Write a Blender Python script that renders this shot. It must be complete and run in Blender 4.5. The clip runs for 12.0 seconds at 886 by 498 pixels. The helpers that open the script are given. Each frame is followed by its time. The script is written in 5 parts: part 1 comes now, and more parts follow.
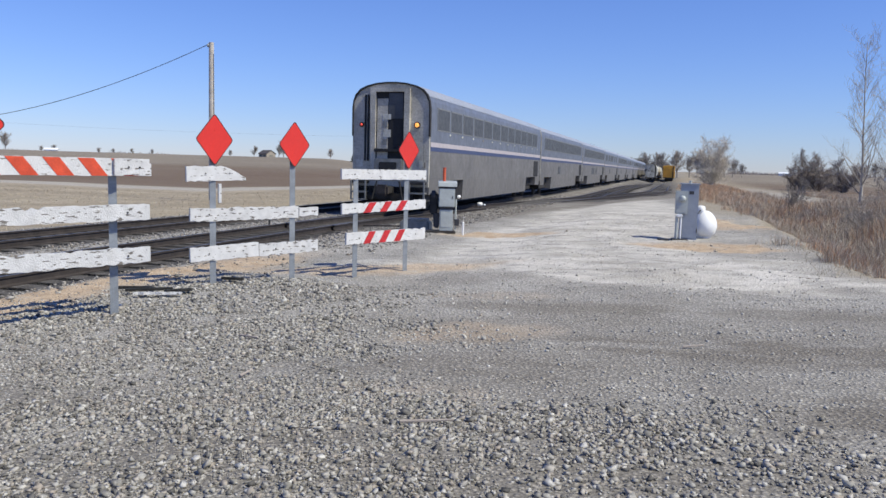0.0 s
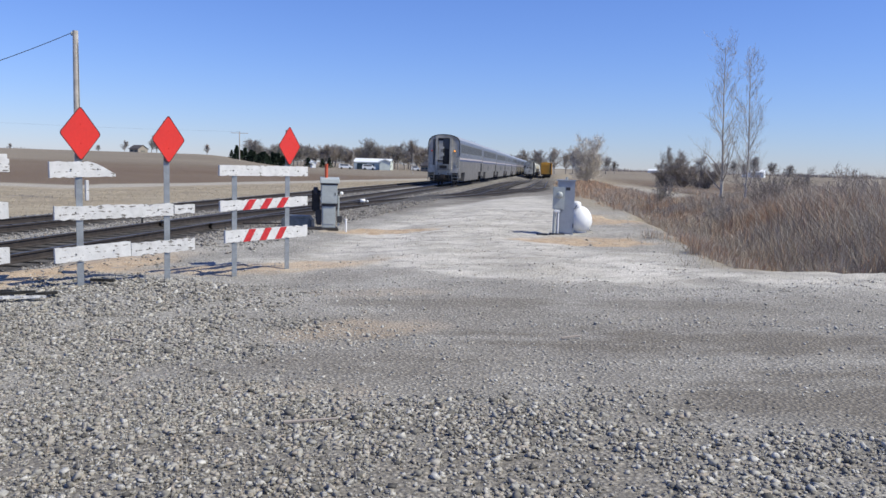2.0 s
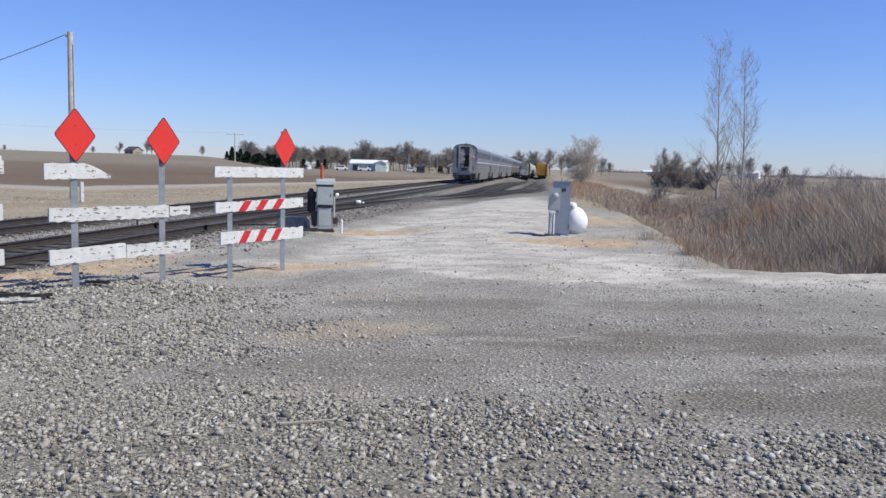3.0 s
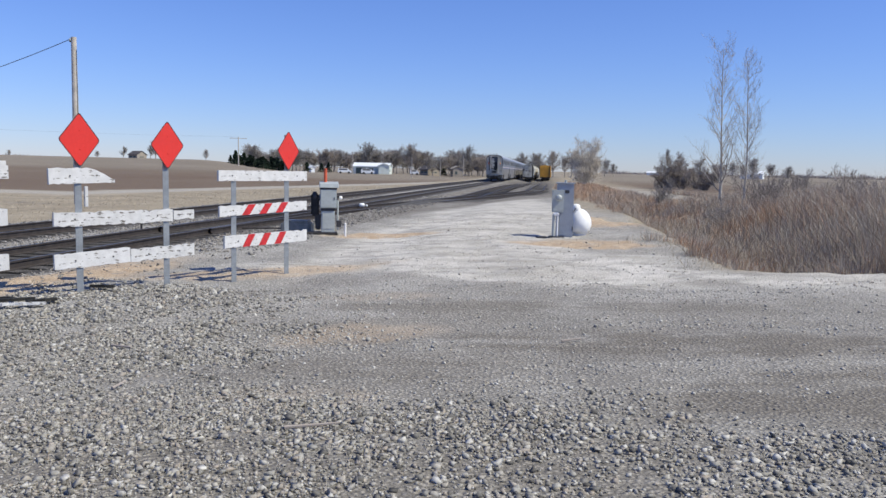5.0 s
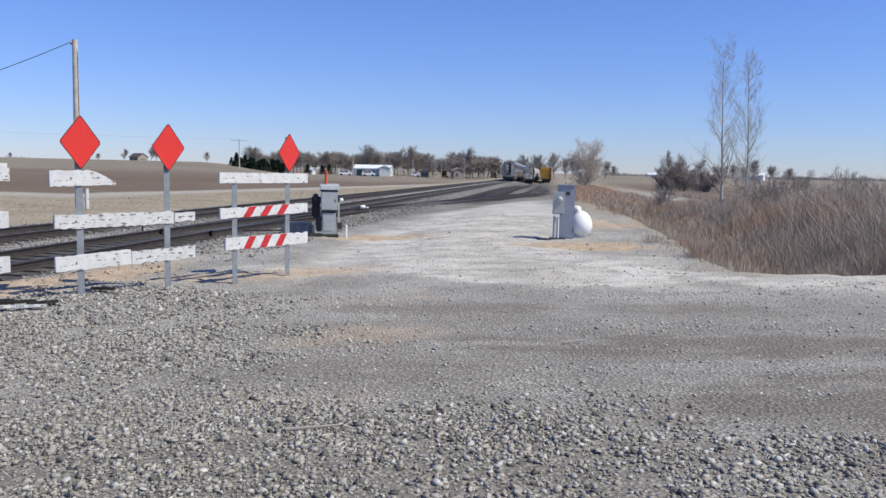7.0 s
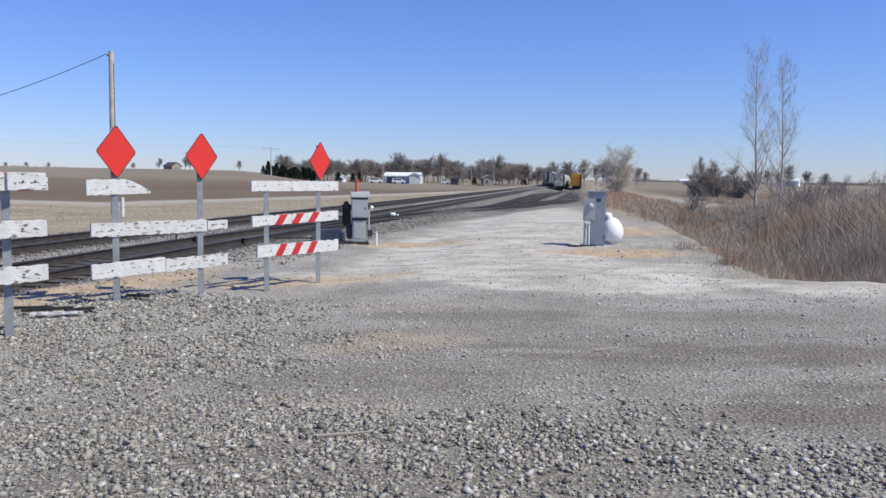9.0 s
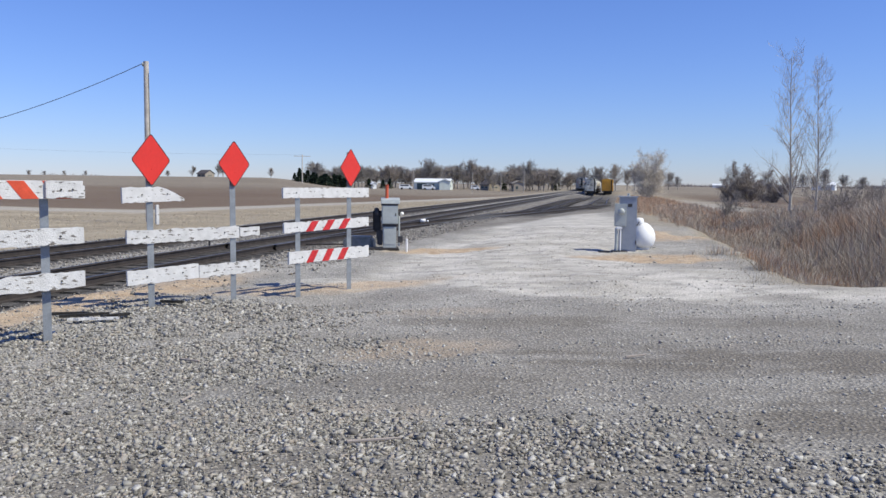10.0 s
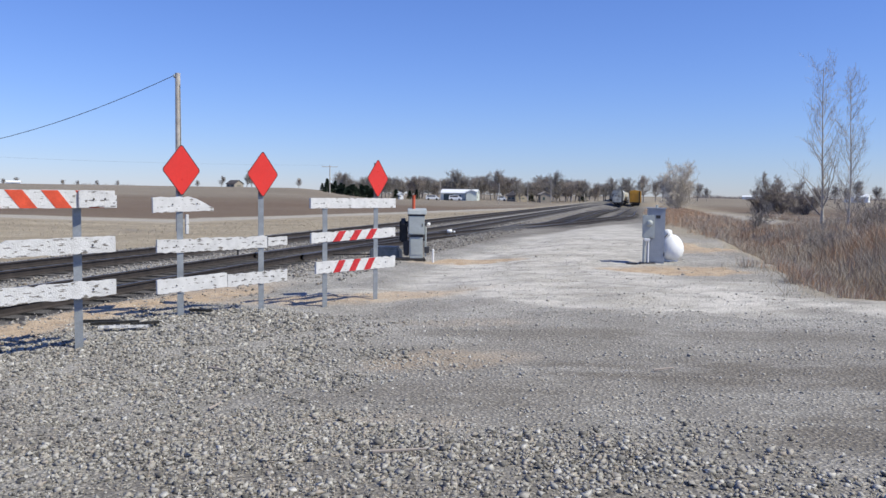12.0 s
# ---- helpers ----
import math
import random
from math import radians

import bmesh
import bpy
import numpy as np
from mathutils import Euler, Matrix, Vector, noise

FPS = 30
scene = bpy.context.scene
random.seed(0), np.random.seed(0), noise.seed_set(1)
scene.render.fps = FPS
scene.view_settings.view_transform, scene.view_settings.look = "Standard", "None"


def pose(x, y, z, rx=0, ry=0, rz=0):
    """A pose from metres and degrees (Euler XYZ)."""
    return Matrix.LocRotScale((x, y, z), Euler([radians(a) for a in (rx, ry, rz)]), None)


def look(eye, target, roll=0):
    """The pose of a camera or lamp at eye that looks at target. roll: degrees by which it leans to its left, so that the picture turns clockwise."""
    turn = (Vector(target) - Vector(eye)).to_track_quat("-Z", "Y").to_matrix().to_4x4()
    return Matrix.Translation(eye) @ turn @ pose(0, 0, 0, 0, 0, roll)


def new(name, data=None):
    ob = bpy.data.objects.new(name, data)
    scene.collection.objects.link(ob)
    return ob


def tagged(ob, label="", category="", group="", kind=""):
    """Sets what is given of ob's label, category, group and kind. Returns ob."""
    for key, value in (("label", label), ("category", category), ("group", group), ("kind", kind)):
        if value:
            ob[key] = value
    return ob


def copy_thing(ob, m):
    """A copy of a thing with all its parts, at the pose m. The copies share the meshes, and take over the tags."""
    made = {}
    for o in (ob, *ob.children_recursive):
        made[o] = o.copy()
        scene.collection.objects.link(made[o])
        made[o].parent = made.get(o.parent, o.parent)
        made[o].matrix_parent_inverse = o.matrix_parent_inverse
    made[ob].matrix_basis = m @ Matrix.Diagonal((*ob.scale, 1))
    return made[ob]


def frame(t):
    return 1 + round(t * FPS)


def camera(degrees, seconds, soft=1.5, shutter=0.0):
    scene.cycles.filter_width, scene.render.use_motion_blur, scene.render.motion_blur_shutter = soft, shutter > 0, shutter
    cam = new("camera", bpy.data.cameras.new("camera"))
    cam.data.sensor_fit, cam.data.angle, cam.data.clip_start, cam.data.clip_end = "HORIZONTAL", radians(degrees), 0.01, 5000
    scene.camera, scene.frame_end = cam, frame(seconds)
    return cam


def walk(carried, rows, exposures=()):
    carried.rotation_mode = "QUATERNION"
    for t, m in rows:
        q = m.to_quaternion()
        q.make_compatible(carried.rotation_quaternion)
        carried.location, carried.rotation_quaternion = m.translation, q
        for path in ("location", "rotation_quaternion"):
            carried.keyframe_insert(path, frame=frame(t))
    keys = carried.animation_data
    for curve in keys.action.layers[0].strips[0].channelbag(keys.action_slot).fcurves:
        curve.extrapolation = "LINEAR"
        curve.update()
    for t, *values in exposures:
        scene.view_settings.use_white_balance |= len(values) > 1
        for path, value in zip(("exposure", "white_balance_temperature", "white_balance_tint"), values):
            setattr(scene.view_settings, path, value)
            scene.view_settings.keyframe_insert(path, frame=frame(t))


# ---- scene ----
cam = camera(58.5, 12.0, soft=1.5)
EYE = (0.0, 0.0, 1.7)
# seconds, yaw, pitch, lean: a camera panned on one spot
PAN = [
    (0.0, 2.227, -6.024, -1.485), (0.1, -0.206, -6.043, -1.85), (0.2, -2.329, -6.138, -1.95), (0.3, -4.213, -6.216, -1.95),
    (0.4, -4.547, -6.24, -1.85), (0.5, -5.226, -6.275, -1.70), (1.0, -6.202, -6.128, -1.859), (1.5, -6.128, -6.094, -1.754),
    (2.0, -6.222, -6.046, -1.656), (2.5, -6.401, -6.048, -1.630), (3.0, -6.535, -5.948, -1.592), (5.0, -6.299, -5.778, -1.253),
    (5.5, -6.273, -5.649, -1.225), (6.0, -6.240, -5.666, -1.189), (6.5, -6.261, -5.661, -1.198), (8.5, -5.132, -5.345, -1.037),
    (9.0, -4.091, -5.157, -0.899), (9.5, -3.041, -4.967, -0.729), (10.0, -1.929, -4.752, -0.568), (10.5, -0.892, -4.555, -0.400),
    (11.0, -0.634, -4.395, -0.560), (11.5, -0.368, -4.211, -0.623), (12.0, 0.0, -4.0, -0.750)]
walk(cam, [(t, pose(*EYE, 90 + pitch, lean, yaw)) for t, yaw, pitch, lean in PAN], exposures=[(0.0, 0.0), (12.0, 0.0)])

# ---- light: clear spring sky, sun behind the camera's right shoulder ----
SUN_AZ, SUN_EL = 114.0, 51.0          # clockwise from +y, above the horizon
world = bpy.data.worlds.new("sky")
scene.world = world
world.use_nodes = True
wn = world.node_tree
sky = wn.nodes.new("ShaderNodeTexSky")
sky.sky_type = "NISHITA"
sky.sun_disc = False
sky.sun_elevation = radians(SUN_EL)
sky.sun_rotation = radians(SUN_AZ)
sky.air_density, sky.dust_density, sky.ozone_density, sky.altitude = 1.18, 0.0, 3.4, 300
wn.nodes["Background"].inputs[1].default_value = 0.10
clear = wn.nodes.new("ShaderNodeMix")
clear.data_type, clear.blend_type = "RGBA", "MULTIPLY"
clear.inputs[0].default_value = 1.0
clear.inputs[7].default_value = (0.67, 0.83, 1.40, 1)      # deep clear blue of a dry spring day
wn.links.new(sky.outputs[0], clear.inputs[6])
wn.links.new(clear.outputs[2], wn.nodes["Background"].inputs[0])
sun = new("sun", bpy.data.lights.new("sun", "SUN"))
sun.data.energy, sun.data.angle, sun.data.color = 5.0, radians(0.53), (1.0, 0.955, 0.78)
a, e = radians(SUN_AZ), radians(SUN_EL)
sun.matrix_world = look((math.sin(a) * math.cos(e) * 50, math.cos(a) * math.cos(e) * 50, math.sin(e) * 50), (0, 0, 0))


# ---- materials ----
def mat(name, color, rough=0.7, metal=0.0, var=0.25, scale=6.0, bump=0.15, bscale=40.0, island=0.0, color2=None, mask=0.0, mscale=3.0, spec=0.5, stretch=None):
    """Colour with two scales of noise; color2 shows through where worn (mask: how much of it)."""
    m = bpy.data.materials.new(name)
    m.use_nodes = True
    nt = m.node_tree
    bsdf = nt.nodes["Principled BSDF"]
    bsdf.inputs["Roughness"].default_value = rough
    bsdf.inputs["Metallic"].default_value = metal
    bsdf.inputs["Specular IOR Level"].default_value = spec
    tc = nt.nodes.new("ShaderNodeTexCoord")

    def noise_tex(sc, detail=4.0, drawn=None):
        n = nt.nodes.new("ShaderNodeTexNoise")
        n.inputs["Scale"].default_value = sc
        n.inputs["Detail"].default_value = detail
        if drawn:
            mp = nt.nodes.new("ShaderNodeMapping")
            mp.inputs["Scale"].default_value = drawn
            nt.links.new(tc.outputs["Object"], mp.inputs["Vector"])
            nt.links.new(mp.outputs[0], n.inputs["Vector"])
        else:
            nt.links.new(tc.outputs["Object"], n.inputs["Vector"])
        return n.outputs["Fac"]

    def mix(fac, a, b, kind="MIX"):
        x = nt.nodes.new("ShaderNodeMix")
        x.data_type, x.blend_type = "RGBA", kind
        for sock, v in ((0, fac), (6, a), (7, b)):
            if isinstance(v, (int, float, tuple)):
                x.inputs[sock].default_value = (*v, 1) if isinstance(v, tuple) else v
            else:
                nt.links.new(v, x.inputs[sock])
        return x.outputs[2]

    def remap(v, lo, hi, a=0.0, b=1.0):
        r = nt.nodes.new("ShaderNodeMapRange")
        nt.links.new(v, r.inputs[0])
        for i, q in enumerate((lo, hi, a, b)):
            r.inputs[i + 1].default_value = q
        return r.outputs[0]
    col = color
    if color2:
        edge = 0.62 - 0.3 * mask
        col = mix(remap(noise_tex(mscale, 6.0, stretch), edge, edge + 0.025), color, color2)
    f1 = remap(noise_tex(scale), 0.3, 0.7, 1 - var, 1 + var * 0.6)
    f2 = remap(noise_tex(scale * 9), 0.3, 0.7, 1 - var * 0.6, 1 + var * 0.5)
    v = nt.nodes.new("ShaderNodeMath")
    v.operation = "MULTIPLY"
    nt.links.new(f1, v.inputs[0]), nt.links.new(f2, v.inputs[1])
    val = v.outputs[0]
    if island:
        geo = nt.nodes.new("ShaderNodeNewGeometry")
        v2 = nt.nodes.new("ShaderNodeMath")
        v2.operation = "MULTIPLY"
        nt.links.new(val, v2.inputs[0])
        nt.links.new(remap(geo.outputs["Random Per Island"], 0, 1, 1 - island, 1 + island), v2.inputs[1])
        val = v2.outputs[0]
    col = mix(1.0, col, val, "MULTIPLY")
    nt.links.new(col, bsdf.inputs["Base Color"])
    nt.links.new(remap(noise_tex(scale * 3), 0.3, 0.7, max(0.05, rough - 0.12), min(1.0, rough + 0.12)), bsdf.inputs["Roughness"])
    if bump:
        b = nt.nodes.new("ShaderNodeBump")
        b.inputs["Strength"].default_value = bump
        b.inputs["Distance"].default_value = 0.02
        nt.links.new(noise_tex(bscale, 3.0), b.inputs["Height"])
        nt.links.new(b.outputs[0], bsdf.inputs["Normal"])
    return m


STEEL_POST = mat("galvanised_steel", (0.30, 0.32, 0.34), 0.55, 0.5, 0.2, 8, 0.05)
BOARD_WHITE = mat("peeling_white_paint", (0.60, 0.595, 0.59), 0.65, 0, 0.14, 9, 0.5, 60, color2=(0.15, 0.135, 0.12), mask=0.11, mscale=20, stretch=(0.45, 1.0, 1.7))
BOARD_CLEAN = mat("white_board_paint", (0.62, 0.615, 0.61), 0.6, 0, 0.12, 9, 0.35, 60, color2=(0.20, 0.18, 0.16), mask=0.02, mscale=20, stretch=(0.5, 1.0, 1.7))
# black of the planks that stand in for barricade shadow
SHADE_BLACK = mat("shade_black_plank", (0.018, 0.017, 0.016), 0.9, 0, 0.4, 9, 0.5, 60)
STRIPE_RED = mat("faded_red_stripe", (0.52, 0.022, 0.026), 0.55, 0, 0.3, 14, 0.1)
STRIPE_ORANGE = mat("orange_red_stripe", (0.62, 0.075, 0.028), 0.5, 0, 0.2, 9, 0.1)
SIGN_RED = mat("red_sign_sheeting", (0.64, 0.032, 0.02), 0.45, 0, 0.07, 3, 0.03)
SIGN_EDGE = mat("dark_sign_edge", (0.06, 0.02, 0.02), 0.6)
RUST = mat("rusted_rail_steel", (0.050, 0.041, 0.037), 0.75, 0.2, 0.35, 4, 0.2)
RAIL_TOP = mat("polished_rail_head", (0.16, 0.16, 0.165), 0.45, 0.8, 0.1, 4, 0.0)
TIE_WOOD = mat("creosoted_tie_wood", (0.052, 0.047, 0.044), 0.9, 0, 0.4, 5, 0.5, 30)
CAB_GREY = mat("grey_cabinet_paint", (0.42, 0.45, 0.44), 0.5, 0.1, 0.12, 4, 0.03)
CAB_DARK = mat("dark_grey_metal", (0.045, 0.045, 0.05), 0.6, 0.2, 0.3, 6, 0.1)
CAB_BLUE = mat("blue_grey_enamel", (0.30, 0.33, 0.38), 0.45, 0.1, 0.10, 4, 0.03)
TANK_WHITE = mat("white_tank_paint", (0.86, 0.86, 0.85), 0.35, 0, 0.05, 5, 0.02)
MARKER_ORANGE = mat("orange_marker_paint", (0.60, 0.10, 0.04), 0.5)
WOOD_POLE = mat("weathered_pole_wood", (0.50, 0.46, 0.41), 0.9, 0, 0.25, 3, 0.4, 25)
WIRE = mat("dark_wire", (0.05, 0.05, 0.055), 0.6)
STAINLESS = mat("stainless_steel_side", (0.185, 0.175, 0.168), 0.55, 0.15, 0.18, 0.9, 0.04, 12)
# blue-grey stands in for the sky mirrored in the upper side
STAINLESS_ROOF = mat("sky_tinted_upper_side", (0.160, 0.175, 0.215), 0.5, 0.2, 0.12, 0.9, 0.03)
CAR_END = mat("dirty_grey_car_end", (0.46, 0.435, 0.38), 0.65, 0.05, 0.35, 1.6, 0.1)
STRIPE_BLUE = mat("blue_livery_stripe", (0.05, 0.068, 0.15), 0.5, 0, 0.1)
STRIPE_PALE = mat("pale_red_white_stripe", (0.46, 0.41, 0.42), 0.5, 0, 0.1)
CAR_GLASS = mat("tinted_car_window", (0.085, 0.09, 0.10), 0.5, 0.0, 0.2, 2, 0.0, spec=0.15)
RUBBER = mat("black_diaphragm_rubber", (0.02, 0.02, 0.022), 0.85, 0, 0.2)
UNDER = mat("dirty_underframe_steel", (0.045, 0.042, 0.04), 0.8, 0.3, 0.4, 5, 0.2)
DULL_STEEL = mat("dull_grey_step_steel", (0.24, 0.24, 0.23), 0.55, 0.4, 0.25)
HOPPER_WHITE = mat("cream_hopper_paint", (0.56, 0.55, 0.49), 0.6, 0, 0.4, 0.9, 0.05, color2=(0.25, 0.22, 0.19), mask=0.12, mscale=1.5)
CAR_YELLOW = mat("rusty_yellow_car_paint", (0.62, 0.33, 0.045), 0.55, 0, 0.2, 0.8, 0.05)
BARK_PALE = mat("pale_cottonwood_bark", (0.50, 0.46, 0.41), 0.9, 0, 0.3, 6, 0.3)
TWIG_GREY = mat("grey_bare_twigs", (0.30, 0.275, 0.255), 0.9, 0, 0.2, 2, 0, island=0.35)
TWIG_PALE = mat("pale_bare_twigs", (0.46, 0.42, 0.38), 0.9, 0, 0.2, 2, 0, island=0.25)
TWIG_LIGHT = mat("pale_tan_twigs", (0.66, 0.60, 0.52), 0.9, 0, 0.2, 2, 0, island=0.25)
TWIG_BROWN = mat("brown_bare_twigs", (0.34, 0.295, 0.26), 0.9, 0, 0.2, 2, 0, island=0.4)
NEEDLES = mat("dark_spruce_needles", (0.022, 0.042, 0.022), 0.9, 0, 0.3, 1, 0, island=0.5)
SHED_WHITE = mat("white_sheet_metal", (0.80, 0.82, 0.82), 0.5, 0.1, 0.05, 0.5, 0)
SHED_GREEN = mat("pale_green_siding", (0.58, 0.63, 0.59), 0.6, 0, 0.1, 0.5, 0)
SHED_DARK = mat("dark_doorway", (0.06, 0.09, 0.09), 0.7)
ROOF_DARK = mat("dark_shingle_roof", (0.08, 0.07, 0.07), 0.85, 0, 0.2, 1)
BEIGE = mat("beige_siding", (0.33, 0.29, 0.235), 0.7, 0, 0.1, 1)
LAMP_AMBER = bpy.data.materials.new("glowing_amber_lens")
LAMP_AMBER.use_nodes = True
LAMP_AMBER.node_tree.nodes["Principled BSDF"].inputs["Base Color"].default_value = (0.8, 0.3, 0.05, 1)
LAMP_AMBER.node_tree.nodes["Principled BSDF"].inputs["Emission Color"].default_value = (1.0, 0.42, 0.10, 1)
LAMP_AMBER.node_tree.nodes["Principled BSDF"].inputs["Emission Strength"].default_value = 1.1
LAMP_RED = bpy.data.materials.new("glowing_red_lens")
LAMP_RED.use_nodes = True
LAMP_RED.node_tree.nodes["Principled BSDF"].inputs["Base Color"].default_value = (0.7, 0.05, 0.03, 1)
LAMP_RED.node_tree.nodes["Principled BSDF"].inputs["Emission Color"].default_value = (1.0, 0.12, 0.08, 1)
LAMP_RED.node_tree.nodes["Principled BSDF"].inputs["Emission Strength"].default_value = 0.4


# ---- mesh helpers ----
def part(name, bm, material, parent=None, label="", at=None):
    me = bpy.data.meshes.new(name)
    bm.to_mesh(me)
    bm.free()
    me.materials.append(material)
    ob = new(name, me)
    if parent:
        ob.parent = parent
    if at is not None:
        ob.matrix_basis = at
    return tagged(ob, label)


def share(ob, parent, at):
    """Another piece on the same mesh."""
    o = new(ob.name.split(".")[0], ob.data)
    o.parent = parent
    o.matrix_basis = at
    return o


def thing(name, label, category, at=None, group="", kind=""):
    ob = new(name)
    if at is not None:
        ob.matrix_basis = at
    return tagged(ob, label, category, group, kind)


def box(x0, y0, z0, x1, y1, z1, bevel=0.0, bm=None):
    bm = bm or bmesh.new()
    made = bmesh.ops.create_cube(bm, size=1.0, matrix=Matrix.Translation(((x0 + x1) / 2, (y0 + y1) / 2, (z0 + z1) / 2)) @ Matrix.Diagonal((x1 - x0, y1 - y0, z1 - z0, 1)))
    if bevel:
        edges = list({ed for v in made["verts"] for ed in v.link_edges})
        bmesh.ops.bevel(bm, geom=edges, offset=bevel, segments=2, affect="EDGES")
    return bm


def rod(p, q, r0, r1=None, sides=10, bm=None):
    bm = bm or bmesh.new()
    p, q = Vector(p), Vector(q)
    d = q - p
    m = Matrix.Translation((p + q) / 2) @ d.to_track_quat("Z", "Y").to_matrix().to_4x4()
    bmesh.ops.create_cone(bm, cap_ends=True, segments=sides, radius1=r0, radius2=r0 if r1 is None else r1, depth=d.length, matrix=m)
    return bm


def lathe(profile, sides=24, bm=None, m=None):
    """A turned body from (radius, height) pairs."""
    bm = bm or bmesh.new()
    rings = []
    for r, z in profile:
        rings.append([bm.verts.new((m or Matrix()) @ Vector((r * math.cos(2 * math.pi * k / sides), r * math.sin(2 * math.pi * k / sides), z))) for k in range(sides)])
    for a, b in zip(rings, rings[1:]):
        for k in range(sides):
            bm.faces.new((a[k], a[(k + 1) % sides], b[(k + 1) % sides], b[k]))
    bm.faces.new(rings[0][::-1]), bm.faces.new(rings[-1])
    for f in bm.faces:
        f.smooth = True
    return bm


def prism(outline, y0, y1, bm=None, smooth=False):
    """An outline of (x, z) drawn out along y."""
    bm = bm or bmesh.new()
    a = [bm.verts.new((x, y0, z)) for x, z in outline]
    b = [bm.verts.new((x, y1, z)) for x, z in outline]
    n = len(outline)
    for k in range(n):
        f = bm.faces.new((a[k], a[(k + 1) % n], b[(k + 1) % n], b[k]))
        f.smooth = smooth
    bm.faces.new(a[::-1]), bm.faces.new(b)
    bmesh.ops.recalc_face_normals(bm, faces=bm.faces)
    return bm


def soup(name, verts, faces, material, parent=None, kind=""):
    """One mesh from arrays, for uncountable stuff."""
    me = bpy.data.meshes.new(name)
    verts, faces = np.asarray(verts, np.float32), np.asarray(faces, np.int32)
    k = faces.shape[1]
    me.vertices.add(len(verts)), me.loops.add(faces.size), me.polygons.add(len(faces))
    me.vertices.foreach_set("co", verts.ravel())
    me.loops.foreach_set("vertex_index", faces.ravel())
    me.polygons.foreach_set("loop_start", np.arange(0, faces.size, k, dtype=np.int32))
    me.update(calc_edges=True)
    me.validate()
    me.materials.append(material)
    ob = new(name, me)
    if parent:
        ob.parent = parent
    return tagged(ob, kind=kind)


def sstep(v, lo, hi):
    q = np.clip((np.asarray(v, float) - lo) / (hi - lo), 0, 1)
    return q * q * (3 - 2 * q)


def lumps(x, y, size, seed):
    """Smooth random heights in -1..1, for arrays."""
    x, y = np.asarray(x, float), np.asarray(y, float)
    rng = np.random.RandomState(seed)
    out = np.zeros(np.broadcast(x, y).shape)
    for k in range(7):
        an, ph, f = rng.uniform(0, 6.28), rng.uniform(0, 6.28), (0.6 + 0.35 * k) * 2 * math.pi / size
        wx = x + 0.35 * size * np.sin(y / size * 2.1 + ph)
        wy = y + 0.35 * size * np.sin(x / size * 1.7 - ph)
        out += np.sin((wx * math.cos(an) + wy * math.sin(an)) * f + ph) / (1 + 0.35 * k)
    return out / 2.6


# ---- plan: the straight main track, s metres along it and off metres to its right ----
TX, TSIN, TCOS = -10.71, math.sin(radians(14.0)), math.cos(radians(14.0))
RAIL_Z = -0.13


def tp(s, off, z=0.0):
    return Vector((TX + s * TSIN + off * TCOS, s * TCOS - off * TSIN, z))


def along(x, y):
    return (x - TX) * TSIN + y * TCOS


def across(x, y):
    return (x - TX) * TCOS - y * TSIN


def fall(s):
    """The land sinks a little along the track."""
    return -0.0020 * np.clip(np.asarray(s, float) - 25, 0, 260)


def siding_drop(s):
    """The sidings lie a little lower than the main line."""
    return 0.6 * sstep(s, 90, 180)


def yard_drop(s, off):
    return siding_drop(s) * sstep(off, 2.2, 3.6) * (1 - sstep(off, 11.5, 15))


def road_side(x, y):
    """How far a place lies beyond the gravel road across the tracks."""
    bend = np.where(np.asarray(x) < -20, 58.0 + (np.asarray(x) + 20) * 0.05, 58.0 + (np.asarray(x) + 20) * 2.19)
    return (np.asarray(y) - bend) * np.where(np.asarray(x) < -20, 1.0, 0.42)


